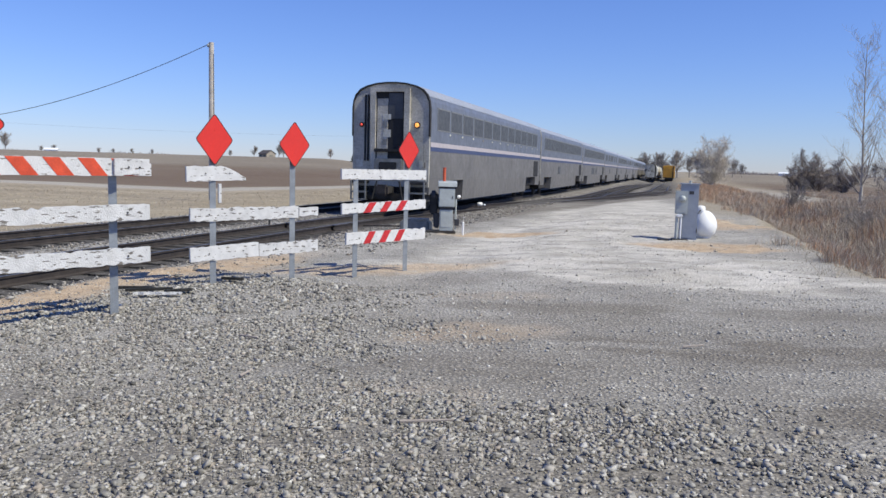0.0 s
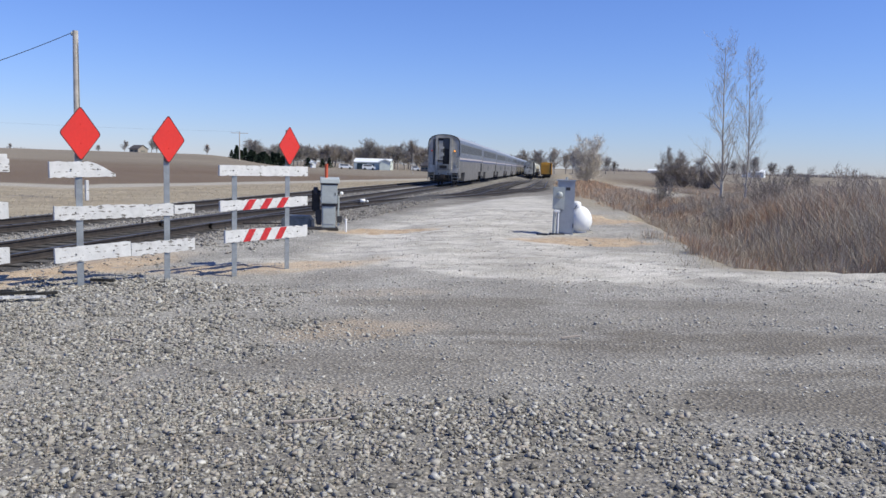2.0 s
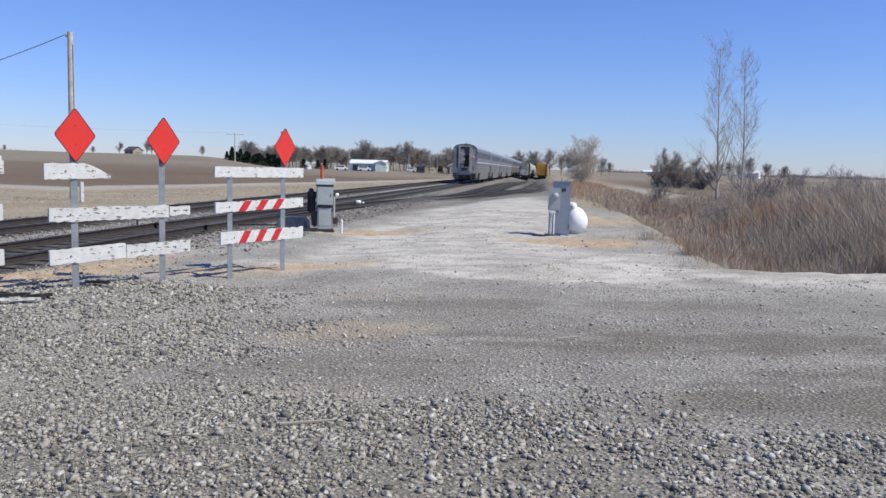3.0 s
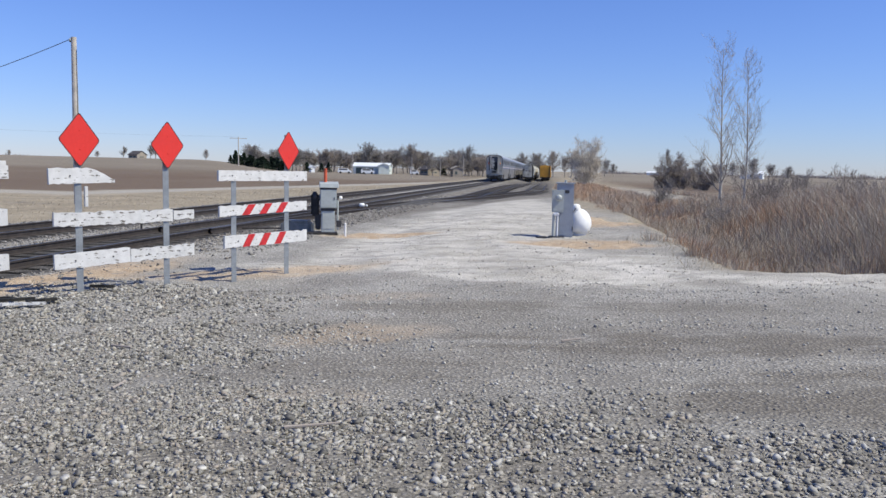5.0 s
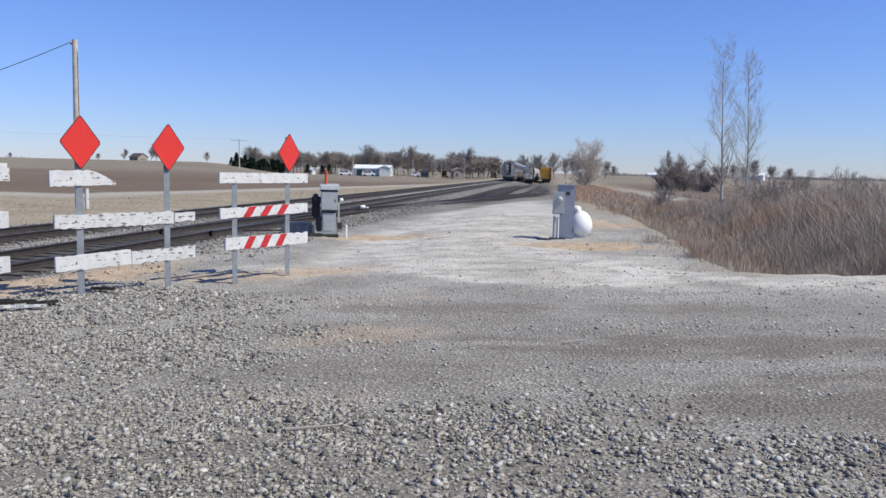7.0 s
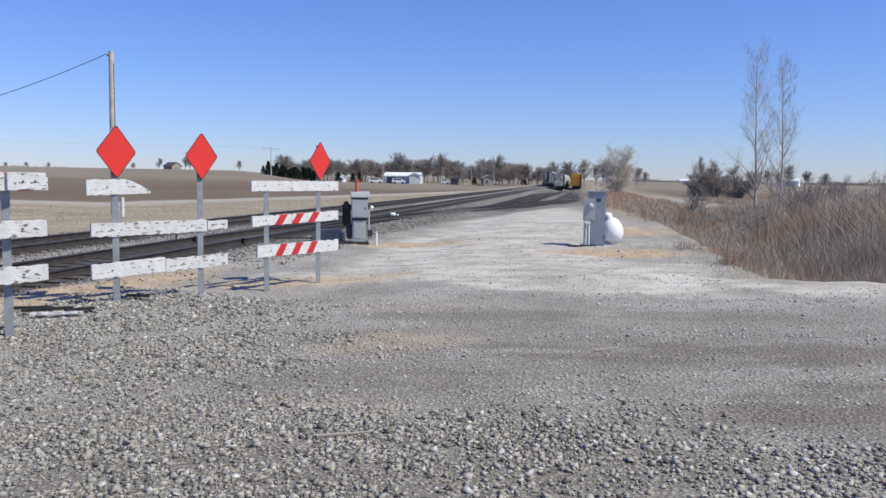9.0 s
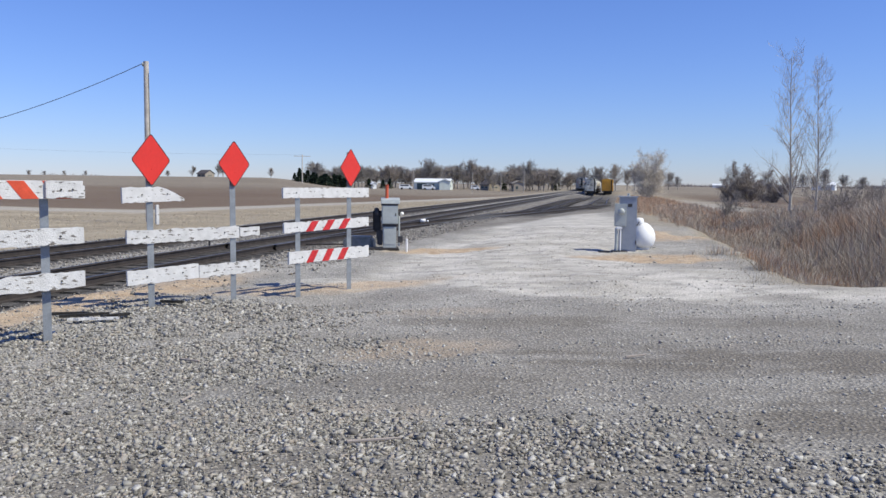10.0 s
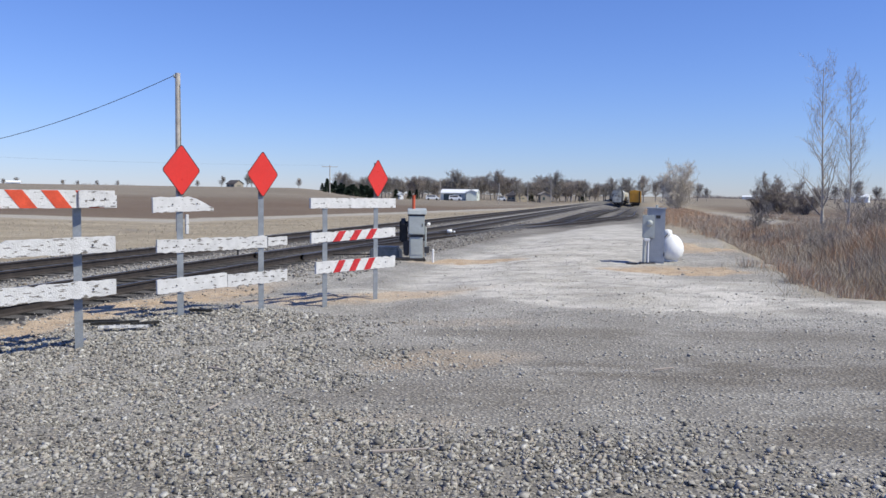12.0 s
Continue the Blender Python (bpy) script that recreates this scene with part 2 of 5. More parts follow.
def ground_z(x, y):
    x, y = np.asarray(x, float), np.asarray(y, float)
    s, off = along(x, y), across(x, y)
    d, az = np.hypot(x, y), np.degrees(np.arctan2(x, np.maximum(y, 1e-3)))
    z = fall(s)
    bed = sstep(off, -7.5, -6.0) * (1 - sstep(off, 1.45, 3.0))
    ladder = (1 - sstep(off, 10.5, 12.5)) * sstep(s, 42, 70) * sstep(off, 2, 4)
    z = z - 0.30 * np.maximum(bed, ladder)
    z = z - 0.30 * (1 - sstep(off, -7.5, -6.0)) * sstep(off, -40, -20) - 0.12 * (1 - sstep(off, -26, -7.5))
    # ditch and bank to the right of the yard
    right = sstep(off, 13.4, 15.2) * sstep(y + 0.12 * (x - 8), 13.2, 15.0)
    z = z - 0.75 * right * (1 - sstep(off, 15.5, 19)) * (1 - 0.7 * sstep(y, 36, 50)) + 0.25 * right * sstep(off, 18, 24) * (1 - sstep(d, 60, 120))
    # field rising to the skyline on the far side of the road
    hill = sstep(-az, 4, 11) * sstep(d, 75, 330) * (y > 0)
    z = z + hill * 4.0 + (1 - sstep(-az, 4, 11)) * sstep(d, 120, 600) * 1.4
    z = z - yard_drop(s, off) - 0.45 * sstep(1.6 - np.hypot((x - 11.0) / 1.5, (y - 28.4) / 1.2), 0, 1)
    rise = sstep(off, 19, 27) * sstep(y, 12, 20) * (1 - sstep(d, 45, 90))
    z = z + 0.45 * rise
    rut = sstep(y, 9, 12) * (1 - sstep(d, 26, 36)) * (1 - bed)
    z = z + rut * (0.016 * lumps(x, y, 0.9, 5) + 0.016 * lumps(x, y, 0.5, 6) + 0.022 * lumps(0.3 * x, y, 0.8, 7) * sstep(x, 0.5, 2.5)) + 0.018 * lumps(x, y, 2.3, 3) * (1 - sstep(d, 30, 60)) * (1 - bed) + 0.03 * lumps(x, y, 9, 4) * (1 - bed)
    z = z - 0.13 * sstep(y + 0.5 * x, 9.4, 11.2) * (1 - sstep(off, 6.0, 8.0)) * (1 - bed)
    # heaped coarse gravel close to the camera
    z = z + 0.05 * (1 - sstep(y, 4.6, 6.0)) * sstep(y, 0, 4) + 0.09 * np.maximum(0, 1 - np.hypot((x + 2.7) / 2.2, (y - 9.2) / 1.4)) 
    return z


def gz(x, y):
    return float(ground_z(x, y))


# ---- the ground: one sheet from the yard to the skyline ----
def ground_material():
    m = bpy.data.materials.new("yard_and_land")
    m.use_nodes = True
    nt = m.node_tree
    bsdf = nt.nodes["Principled BSDF"]
    bsdf.inputs["Roughness"].default_value = 0.95
    bsdf.inputs["Specular IOR Level"].default_value = 0.15
    tc = nt.nodes.new("ShaderNodeTexCoord")

    def noise_tex(sc, detail=5.0, rough=0.6, drawn=None):
        n = nt.nodes.new("ShaderNodeTexNoise")
        n.inputs["Scale"].default_value, n.inputs["Detail"].default_value, n.inputs["Roughness"].default_value = sc, detail, rough
        where = tc.outputs["Object"]
        if drawn:
            mp = nt.nodes.new("ShaderNodeMapping")
            mp.inputs["Scale"].default_value = drawn
            nt.links.new(where, mp.inputs["Vector"])
            where = mp.outputs[0]
        nt.links.new(where, n.inputs["Vector"])
        return n.outputs["Fac"]

    def remap(v, lo, hi, a=0.0, b=1.0):
        r = nt.nodes.new("ShaderNodeMapRange")
        nt.links.new(v, r.inputs[0])
        for i, q in enumerate((lo, hi, a, b)):
            r.inputs[i + 1].default_value = q
        return r.outputs[0]

    def mix(fac, a, b, kind="MIX"):
        x = nt.nodes.new("ShaderNodeMix")
        x.data_type, x.blend_type = "RGBA", kind
        for sock, v in ((0, fac), (6, a), (7, b)):
            if isinstance(v, (int, float, tuple)):
                x.inputs[sock].default_value = (*v, 1) if isinstance(v, tuple) else v
            else:
                nt.links.new(v, x.inputs[sock])
        return x.outputs[2]

    def mul(a, b):
        x = nt.nodes.new("ShaderNodeMath")
        x.operation = "MULTIPLY"
        nt.links.new(a, x.inputs[0])
        nt.links.new(b, x.inputs[1]) if not isinstance(b, float) else setattr(x.inputs[1], "default_value", b)
        return x.outputs[0]

    def zone(name):
        at = nt.nodes.new("ShaderNodeAttribute")
        at.attribute_name = name
        sep = nt.nodes.new("ShaderNodeSeparateColor")
        nt.links.new(at.outputs["Color"], sep.inputs[0])
        return (*sep.outputs, at.outputs["Alpha"])
    yard, land = zone("yard"), zone("land")
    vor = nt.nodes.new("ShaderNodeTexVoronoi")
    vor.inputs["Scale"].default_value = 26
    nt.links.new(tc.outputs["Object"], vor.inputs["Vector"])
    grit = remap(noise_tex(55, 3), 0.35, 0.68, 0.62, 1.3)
    # stone tone: light middles, with the shaded gaps between them darkened in the colour
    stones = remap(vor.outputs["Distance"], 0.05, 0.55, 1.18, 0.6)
    patch = noise_tex(0.7, 6)
    gravel = mix(remap(patch, 0.40, 0.62), (0.40, 0.38, 0.345), (0.525, 0.502, 0.462))
    gravel = mix(mul(yard[2], remap(noise_tex(1.6, 5, 0.6, (0.35, 1.0, 1.0)), 0.30, 0.52)), gravel, (0.275, 0.25, 0.217))
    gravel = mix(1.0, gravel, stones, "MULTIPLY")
    lime = mix(remap(noise_tex(1.1, 7, 0.65, (0.45, 1.0, 1.0)), 0.38, 0.6), (0.41, 0.385, 0.34), (0.61, 0.58, 0.53))
    col = mix(mul(yard[0], remap(noise_tex(1.9, 7, 0.65, (0.5, 1.0, 1.0)), 0.32, 0.52)), gravel, lime)
    sand = mix(remap(noise_tex(4, 5), 0.35, 0.65), (0.40, 0.30, 0.205), (0.55, 0.43, 0.305))
    col = mix(mul(yard[1], remap(noise_tex(3.1, 5), 0.25, 0.45)), col, sand)
    col = mix(yard[3], col, mix(remap(noise_tex(3.0, 5), 0.35, 0.65), (0.062, 0.058, 0.054), (0.14, 0.132, 0.125)))
    grass = mix(remap(noise_tex(0.35, 7, 0.65, (0.5, 1.0, 1.0)), 0.35, 0.65), (0.29, 0.243, 0.178), (0.44, 0.382, 0.288))
    grass = mix(remap(noise_tex(2.6, 6, 0.7), 0.42, 0.62, 0.0, 0.7), grass, (0.235, 0.20, 0.15))
    col = mix(land[0], col, grass)
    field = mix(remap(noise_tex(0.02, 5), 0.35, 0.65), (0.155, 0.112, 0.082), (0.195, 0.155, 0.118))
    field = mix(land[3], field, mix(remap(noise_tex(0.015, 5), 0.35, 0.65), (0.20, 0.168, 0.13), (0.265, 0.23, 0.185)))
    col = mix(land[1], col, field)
    col = mix(land[2], col, (0.39, 0.36, 0.31))
    col = mix(1.0, col, grit, "MULTIPLY")
    nt.links.new(col, bsdf.inputs["Base Color"])
    b1 = nt.nodes.new("ShaderNodeBump")
    b1.inputs["Strength"].default_value, b1.inputs["Distance"].default_value = 0.55, 0.03
    nt.links.new(noise_tex(30, 4), b1.inputs["Height"])
    b2 = nt.nodes.new("ShaderNodeBump")
    b2.inputs["Strength"].default_value, b2.inputs["Distance"].default_value = 0.5, 0.03
    nt.links.new(remap(vor.outputs["Distance"], 0, 0.6, 1, 0), b2.inputs["Height"])
    nt.links.new(b1.outputs[0], b2.inputs["Normal"])
    nt.links.new(b2.outputs[0], bsdf.inputs["Normal"])
    return m


def grow(start, end, first, ratio):
    out, step = [start], first
    while abs(out[-1]) < abs(end):
        out.append(out[-1] + math.copysign(step, end))
        step *= ratio
    return out[1:]


def blob(x, y, cx, cy, rx, ry, turn=0.0):
    c, s = math.cos(radians(turn)), math.sin(radians(turn))
    u, v = (x - cx) * c + (y - cy) * s, -(x - cx) * s + (y - cy) * c
    return np.clip(1.35 - np.hypot(u / rx, v / ry) + 0.25 * lumps(x, y, 1.2, 11), 0, 0.5) * 2


def wheel_dirt(x, y):
    """Fine dirt worn bare by wheels turning across the gravel."""
    return np.maximum.reduce([blob(x, y, 3.6, 7.5, 3.1, 0.55, -4), blob(x, y, 3.9, 5.1, 2.2, 0.42, -3), blob(x, y, 2.6, 9.6, 3.0, 0.35, 3) * 0.8,
                              blob(x, y, 0.2, 6.6, 1.5, 0.5, 8) * 0.8, blob(x, y, 5.8, 6.3, 1.8, 0.3, -5) * 0.8, blob(x, y, 4.6, 5.6, 2.3, 0.8, 0)])


def build_ground():
    xs = np.array(grow(-13, -3000, 0.3, 1.16)[::-1] + list(np.arange(-13, 15, 0.14)) + grow(15, 3000, 0.3, 1.16))
    ys = np.array(grow(1, -1500, 0.4, 1.3)[::-1] + list(np.arange(1, 32, 0.14)) + grow(32, 4000, 0.2, 1.04))
    X, Y = np.meshgrid(xs, ys)
    x, y = X.ravel(), Y.ravel()
    z = ground_z(x, y)
    nx, ny = len(xs), len(ys)
    i = np.arange((nx - 1) * (ny - 1))
    r, c = i // (nx - 1), i % (nx - 1)
    q = r * nx + c
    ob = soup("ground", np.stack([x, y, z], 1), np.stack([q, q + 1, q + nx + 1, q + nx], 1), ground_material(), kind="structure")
    tagged(ob, "gravel yard, ballast, dry grass and bare fields", "ground")
    s, off, d = along(x, y), across(x, y), np.hypot(x, y)
    wob = 0.7 * lumps(x, y, 4.0, 21)
    lower = 10.9 + 0.10 * (x - 2.4) + np.maximum(0, 2.0 - x) * 1.15 + wob
    lime = sstep(y, lower, lower + 1.2) * sstep(off + 0.5 * wob, 4.9, 6.0) * (1 - sstep(off + 0.4 * wob, 12.2 - 3.2 * sstep(y, 27, 50), 13.4 - 3.0 * sstep(y, 27, 50)))
    lime = np.maximum(lime * (1 - sstep(s, 120, 160)), blob(x, y, -0.3, 14.2, 1.6, 0.8) * 0.8)
    lime = lime * (1 - 0.8 * sstep(off, 10.6, 11.4) * sstep(y, 14.5, 17) * (1 - sstep(y, 30, 40)))
    shelf = sstep(y + 0.12 * (x - 8) + 0.5 * wob, 10.9, 11.9) * (1 - sstep(y + 0.12 * (x - 8) + 0.4 * wob, 13.2, 14.0)) * sstep(x, 3.5, 6)
    lime = np.maximum(lime, 0.95 * shelf)
    lo = np.interp(s, [24, 32, 40, 57, 76, 84], [0, 0.55, 1.95, 4.9, 8.3, 9.0])
    lime = lime * sstep(off - lo + 0.5 * wob, 3.4, 4.9)
    sand = np.maximum.reduce([
        sstep(off + 0.3 * wob, 1.6, 2.1) * (1 - sstep(off + 0.3 * wob, 3.5, 4.1)) * (1 - sstep(s, 15, 18)),
        blob(x, y, 5.5, 18.3, 1.5, 0.9, -10), blob(x, y, 0.7, 21.2, 1.3, 0.6, 20), blob(x, y, 0.05, 8.0, 0.75, 0.40, 20) * 0.4,
        blob(x, y, 8.6, 27, 1.2, 2.6, -14), blob(x, y, 0.3, 10.3, 0.7, 0.3) * 0.2, blob(x, y, -1.4, 13.6, 1.9, 0.6, 25) * 0.8, blob(x, y, -0.4, 5.7, 0.6, 0.2) * 0.2])
    # Over the near heap, dirt also darkens the ground for shaded gaps between stones.
    dirt = np.maximum.reduce([wheel_dirt(x, y), 0.8 * (1 - sstep(y + 0.10 * x, 4.6, 6.2)) * sstep(y, -2, 1), 0.5 * sstep(y, 4.9, 6.0) * (1 - sstep(y, 9.2, 11.0)) * sstep(x + wob, -1.6, 0.3),
                               sstep(off, 1.5, 2.0) * (1 - sstep(off - lo + 0.4 * wob, 3.6, 4.6)) * sstep(s, 19, 24)])
    away = road_side(x, y)
    grass = np.maximum(1 - sstep(off + 0.6 * wob, -8.0, -6.6), sstep(off + 0.5 * wob, 13.0, 14.2) * sstep(y + 0.12 * (x - 8) + 0.5 * wob, 13.0, 14.0))
    grass = np.maximum(grass, sstep(off, 10.5, 12.0) * sstep(s, 30, 45) * 0.85)
    grass = np.where(y < -2, sstep(d, 15, 30), grass)
    right = sstep(off, 19, 23) * (y > 10)
    field = np.maximum(sstep(away, 2.5, 4.0) * (1 - sstep(off, -12, -8)), right * sstep(y + 2 * wob, 46, 56))
    u = np.clip(((x - 22.5) * 10.5 + (y - 53.5) * 44.5) / (10.5 ** 2 + 44.5 ** 2), 0, 1)
    path = 1 - sstep(np.hypot(x - 22.5 - 10.5 * u, y - 53.5 - 44.5 * u) + 0.3 * wob, 0.8, 1.5)
    road = np.maximum(sstep(away, -2.2, -1.4) * (1 - sstep(away, 2.8, 3.8)) * (off < -9), path)
    near = np.minimum.reduce([np.abs(off), np.abs(off + 3.95), np.where(s > 24, np.abs(off - lo), 9), np.where(s > 50, np.abs(off - 4.75), 9)])
    bed = (1 - sstep(near + 0.12 * lumps(x, y, 0.8, 71), 1.3, 1.7)) * (y > -60)
    bed = np.maximum(bed, blob(x, y, 10.9, 28.4, 1.3, 0.9, 10))      # the ditch's deep shade, painted in the dark bed colour
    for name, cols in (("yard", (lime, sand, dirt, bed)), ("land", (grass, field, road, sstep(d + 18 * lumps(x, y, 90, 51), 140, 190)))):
        at = ob.data.color_attributes.new(name, "FLOAT_COLOR", "POINT")
        at.data.foreach_set("color", np.stack(cols, 1).astype(np.float32).ravel())
    ob.data.polygons.foreach_set("use_smooth", np.ones(len(ob.data.polygons), bool))
    return ob


build_ground()


# ---- railway tracks ----
level_fall = fall
RAIL_PROFILE = [(-0.07, -0.17), (0.07, -0.17), (0.07, -0.155), (0.012, -0.135), (0.012, -0.045), (0.036, -0.035), (0.036, -0.004), (0.028, 0.0), (-0.028, 0.0), (-0.036, -0.004), (-0.036, -0.035), (-0.012, -0.045), (-0.012, -0.135), (-0.07, -0.155)]


def ladder_off(s):
    raw = lambda q: np.interp(q, [24, 32, 40, 57, 76, 84], [0, 0.55, 1.95, 4.9, 8.3, 9.0])
    return float(np.mean([raw(s + k) for k in np.linspace(-5, 5, 11)]))


def siding_off(s):
    raw = lambda q: np.interp(q, [44, 57, 66], [2.65, 4.75, 4.75])
    return float(np.mean([raw(s + k) for k in np.linspace(-4, 4, 9)]))


def railway_track(s_list, off_of, tie_range, label, low=lambda s: 0.0):
    fall = lambda s: level_fall(s) - low(s)
    track = thing("railway_track", label, "railway track", kind="structure")
    for side in (-0.7535, 0.7535):
        bm = bmesh.new()
        rings = []
        for s in s_list:
            o = off_of(s)
            rings.append([bm.verts.new(tp(s, o + side + px, RAIL_Z + float(fall(s)) + pz)) for px, pz in RAIL_PROFILE])
        n = len(RAIL_PROFILE)
        for a, b in zip(rings, rings[1:]):
            for k in range(n):
                bm.faces.new((a[k], a[(k + 1) % n], b[(k + 1) % n], b[k])).material_index = 1 if k == 7 else 0
        rail = part("rail", bm, RUST, track)
        rail.data.materials.append(RAIL_TOP)
    tie = None
    s = tie_range[0]
    rng = random.Random(5)
    while s < tie_range[1]:
        o = off_of(s)
        m = Matrix.Translation(tp(s, o, RAIL_Z - 0.17 + float(fall(s)))) @ pose(0, 0, 0, 0, 0, -14 + rng.uniform(-1, 1))
        if tie is None:
            tie = part("tie", box(-1.28, -0.115, -0.15, 1.28, 0.115, 0.0, 0.01), TIE_WOOD, track, at=m)
        else:
            share(tie, track, m)
        s += 0.55
    # the far ties run together
    v, f = [], []
    while s < s_list[-1] and s < 330:
        o = off_of(s)
        b = len(v)
        for du, dz in ((-0.115, -0.14), (-0.115, 0), (0.115, 0), (0.115, -0.14)):
            v += [tuple(tp(s + du, o - 1.28, RAIL_Z - 0.17 + float(fall(s)) + dz)), tuple(tp(s + du, o + 1.28, RAIL_Z - 0.17 + float(fall(s)) + dz))]
        f += [(b, b + 1, b + 3, b + 2), (b + 2, b + 3, b + 5, b + 4), (b + 4, b + 5, b + 7, b + 6)]
        s += 0.62
    soup("far_ties", v, f, TIE_WOOD, track, kind="stuff")
    return track


LONG = list(range(-40, 120, 20)) + list(range(120, 640, 40))
railway_track(LONG, lambda s: 0.0, (6, 62), "rusty steel main line track on dark wooden ties")
railway_track(LONG, lambda s: -3.95, (8, 66), "rusty steel second track on dark wooden ties")
railway_track([24 + 2 * k for k in range(38)] + list(range(100, 420, 10)), ladder_off, (26, 80), "rusty siding track curving away from the main line", siding_drop)
railway_track([47 + 2 * k for k in range(20)] + list(range(90, 420, 10)), siding_off, (50, 80), "rusty storage track branching off the siding", siding_drop)


# ---- barricades ----
def ragged_board(length, height, thick, rng, rough=0.012, taper=0.0, step=0.06):
    """A board from x 0 to length, z 0 to height, with split edges."""
    bm = bmesh.new()
    n = max(4, int(length / step))
    rows = []
    for k in range(n + 1):
        x = length * k / n
        lo, hi = rng.uniform(0, rough), height - rng.uniform(0, rough)
        if rng.random() < 0.10 * (rough > 0.008):
            hi -= rng.uniform(0, 0.035)
        if taper and x > length * 0.62:
            q = (x / length - 0.62) / 0.38
            hi -= q * height * taper
        rows.append([bm.verts.new((x, y, z)) for y, z in ((0, lo), (0, hi), (thick, hi), (thick, lo))])
    for a, b in zip(rows, rows[1:]):
        for k in range(4):
            bm.faces.new((a[k], b[k], b[(k + 1) % 4], a[(k + 1) % 4]))
    bm.faces.new(rows[0][::-1]), bm.faces.new(rows[-1])
    bmesh.ops.recalc_face_normals(bm, faces=bm.faces)
    return bm


def stripe_bm(x, width, lean, height):
    bm = bmesh.new()
    pts = [(x, 0.004), (x + width, 0.004), (x + width + lean, height - 0.006), (x + lean, height - 0.006)]
    a = [bm.verts.new((px, -0.0035, pz)) for px, pz in pts]
    b = [bm.verts.new((px, 0.004, pz)) for px, pz in pts]
    bm.faces.new(a)
    for k in range(4):
        bm.faces.new((a[k], b[k], b[(k + 1) % 4], a[(k + 1) % 4]))
    bmesh.ops.recalc_face_normals(bm, faces=bm.faces)
    return bm


def board(parent, p, q, z0, z1, height, material, rng, stripes=(), stripe_mat=None, taper=0.0, rough=0.012, front=0.045):
    """From plan point p to q, its lower edge at heights z0 and z1, on the camera's side of the posts."""
    p, q = Vector(p), Vector(q)
    d = q - p
    length = d.length
    nrm = Vector((d.y, -d.x)) / length
    m = Matrix.Translation((p.x + nrm.x * front, p.y + nrm.y * front, z0)) @ pose(0, 0, 0, 0, -math.degrees(math.atan2(z1 - z0, length)), math.degrees(math.atan2(d.y, d.x)))
    ob = part("board", ragged_board(length, height, 0.032, rng, rough, taper), material, parent, at=m)
    for x, w, lean in stripes:
        part("stripe", stripe_bm(x, w, lean, height), stripe_mat, ob, "faded red diagonal stripe")
    for x in (0.27, length - 0.25):
        part("bolt", rod((x, -0.012, height * 0.5), (x, 0.0, height * 0.5), 0.009, sides=8), UNDER, ob)
    return ob


def post(parent, x, y, top, lean=0.0):
    g = gz(x, y)
    bm = prism([(-0.042, -0.025), (0.042, -0.025), (0.042, -0.018), (0.012, -0.012), (0.012, 0.025), (-0.012, 0.025), (-0.012, -0.012), (-0.042, -0.018)], 0, top - g + 0.12)
    m = Matrix.Translation((x, y, g - 0.12)) @ pose(0, 0, 0, lean, 0, 38) @ pose(0, 0, 0, 90, 0, 180)
    return part("post", bm, STEEL_POST, parent, at=m)


def diamond(parent, x, y, zc, turn, half=0.325):
    bm = bmesh.new()
    r = 0.05
    pts = []
    for k in range(4):
        ang = math.pi / 2 * k
        c = Vector((math.cos(ang), math.sin(ang))) * (half - r * 0.9)
        for j in (-1, 0, 1):
            pts.append((c.x + r * math.cos(ang + j * 0.6) * 0.8, c.y + r * math.sin(ang + j * 0.6) * 0.8))
    prism(pts, -0.004, 0.0, bm)
    m = Matrix.Translation((x, y, zc)) @ pose(0, 0, 0, 0, 0, turn) @ Matrix.Translation((0, -0.05, 0))
    plate = part("sign_plate", bm, SIGN_RED, parent, "bright red diamond plate", at=m)
    rim = bmesh.new()
    outer, inner = pts, [(px * 0.965, pz * 0.965) for px, pz in pts]
    n = len(pts)
    o = [rim.verts.new((px, -0.0065, pz)) for px, pz in outer]
    i = [rim.verts.new((px, -0.0065, pz)) for px, pz in inner]
    for k in range(n):
        rim.faces.new((o[k], o[(k + 1) % n], i[(k + 1) % n], i[k]))
    ext = bmesh.ops.extrude_face_region(rim, geom=list(rim.faces))
    bmesh.ops.translate(rim, verts=[v for v in ext["geom"] if isinstance(v, bmesh.types.BMVert)], vec=(0, 0.005, 0))
    bmesh.ops.recalc_face_normals(rim, faces=rim.faces)
    part("rim", rim, SIGN_EDGE, plate)
    for z in (-0.12, 0.12):
        part("bolt", rod((0, -0.012, z), (0, 0, z), 0.006, sides=8), SIGN_RED, plate)
    return plate


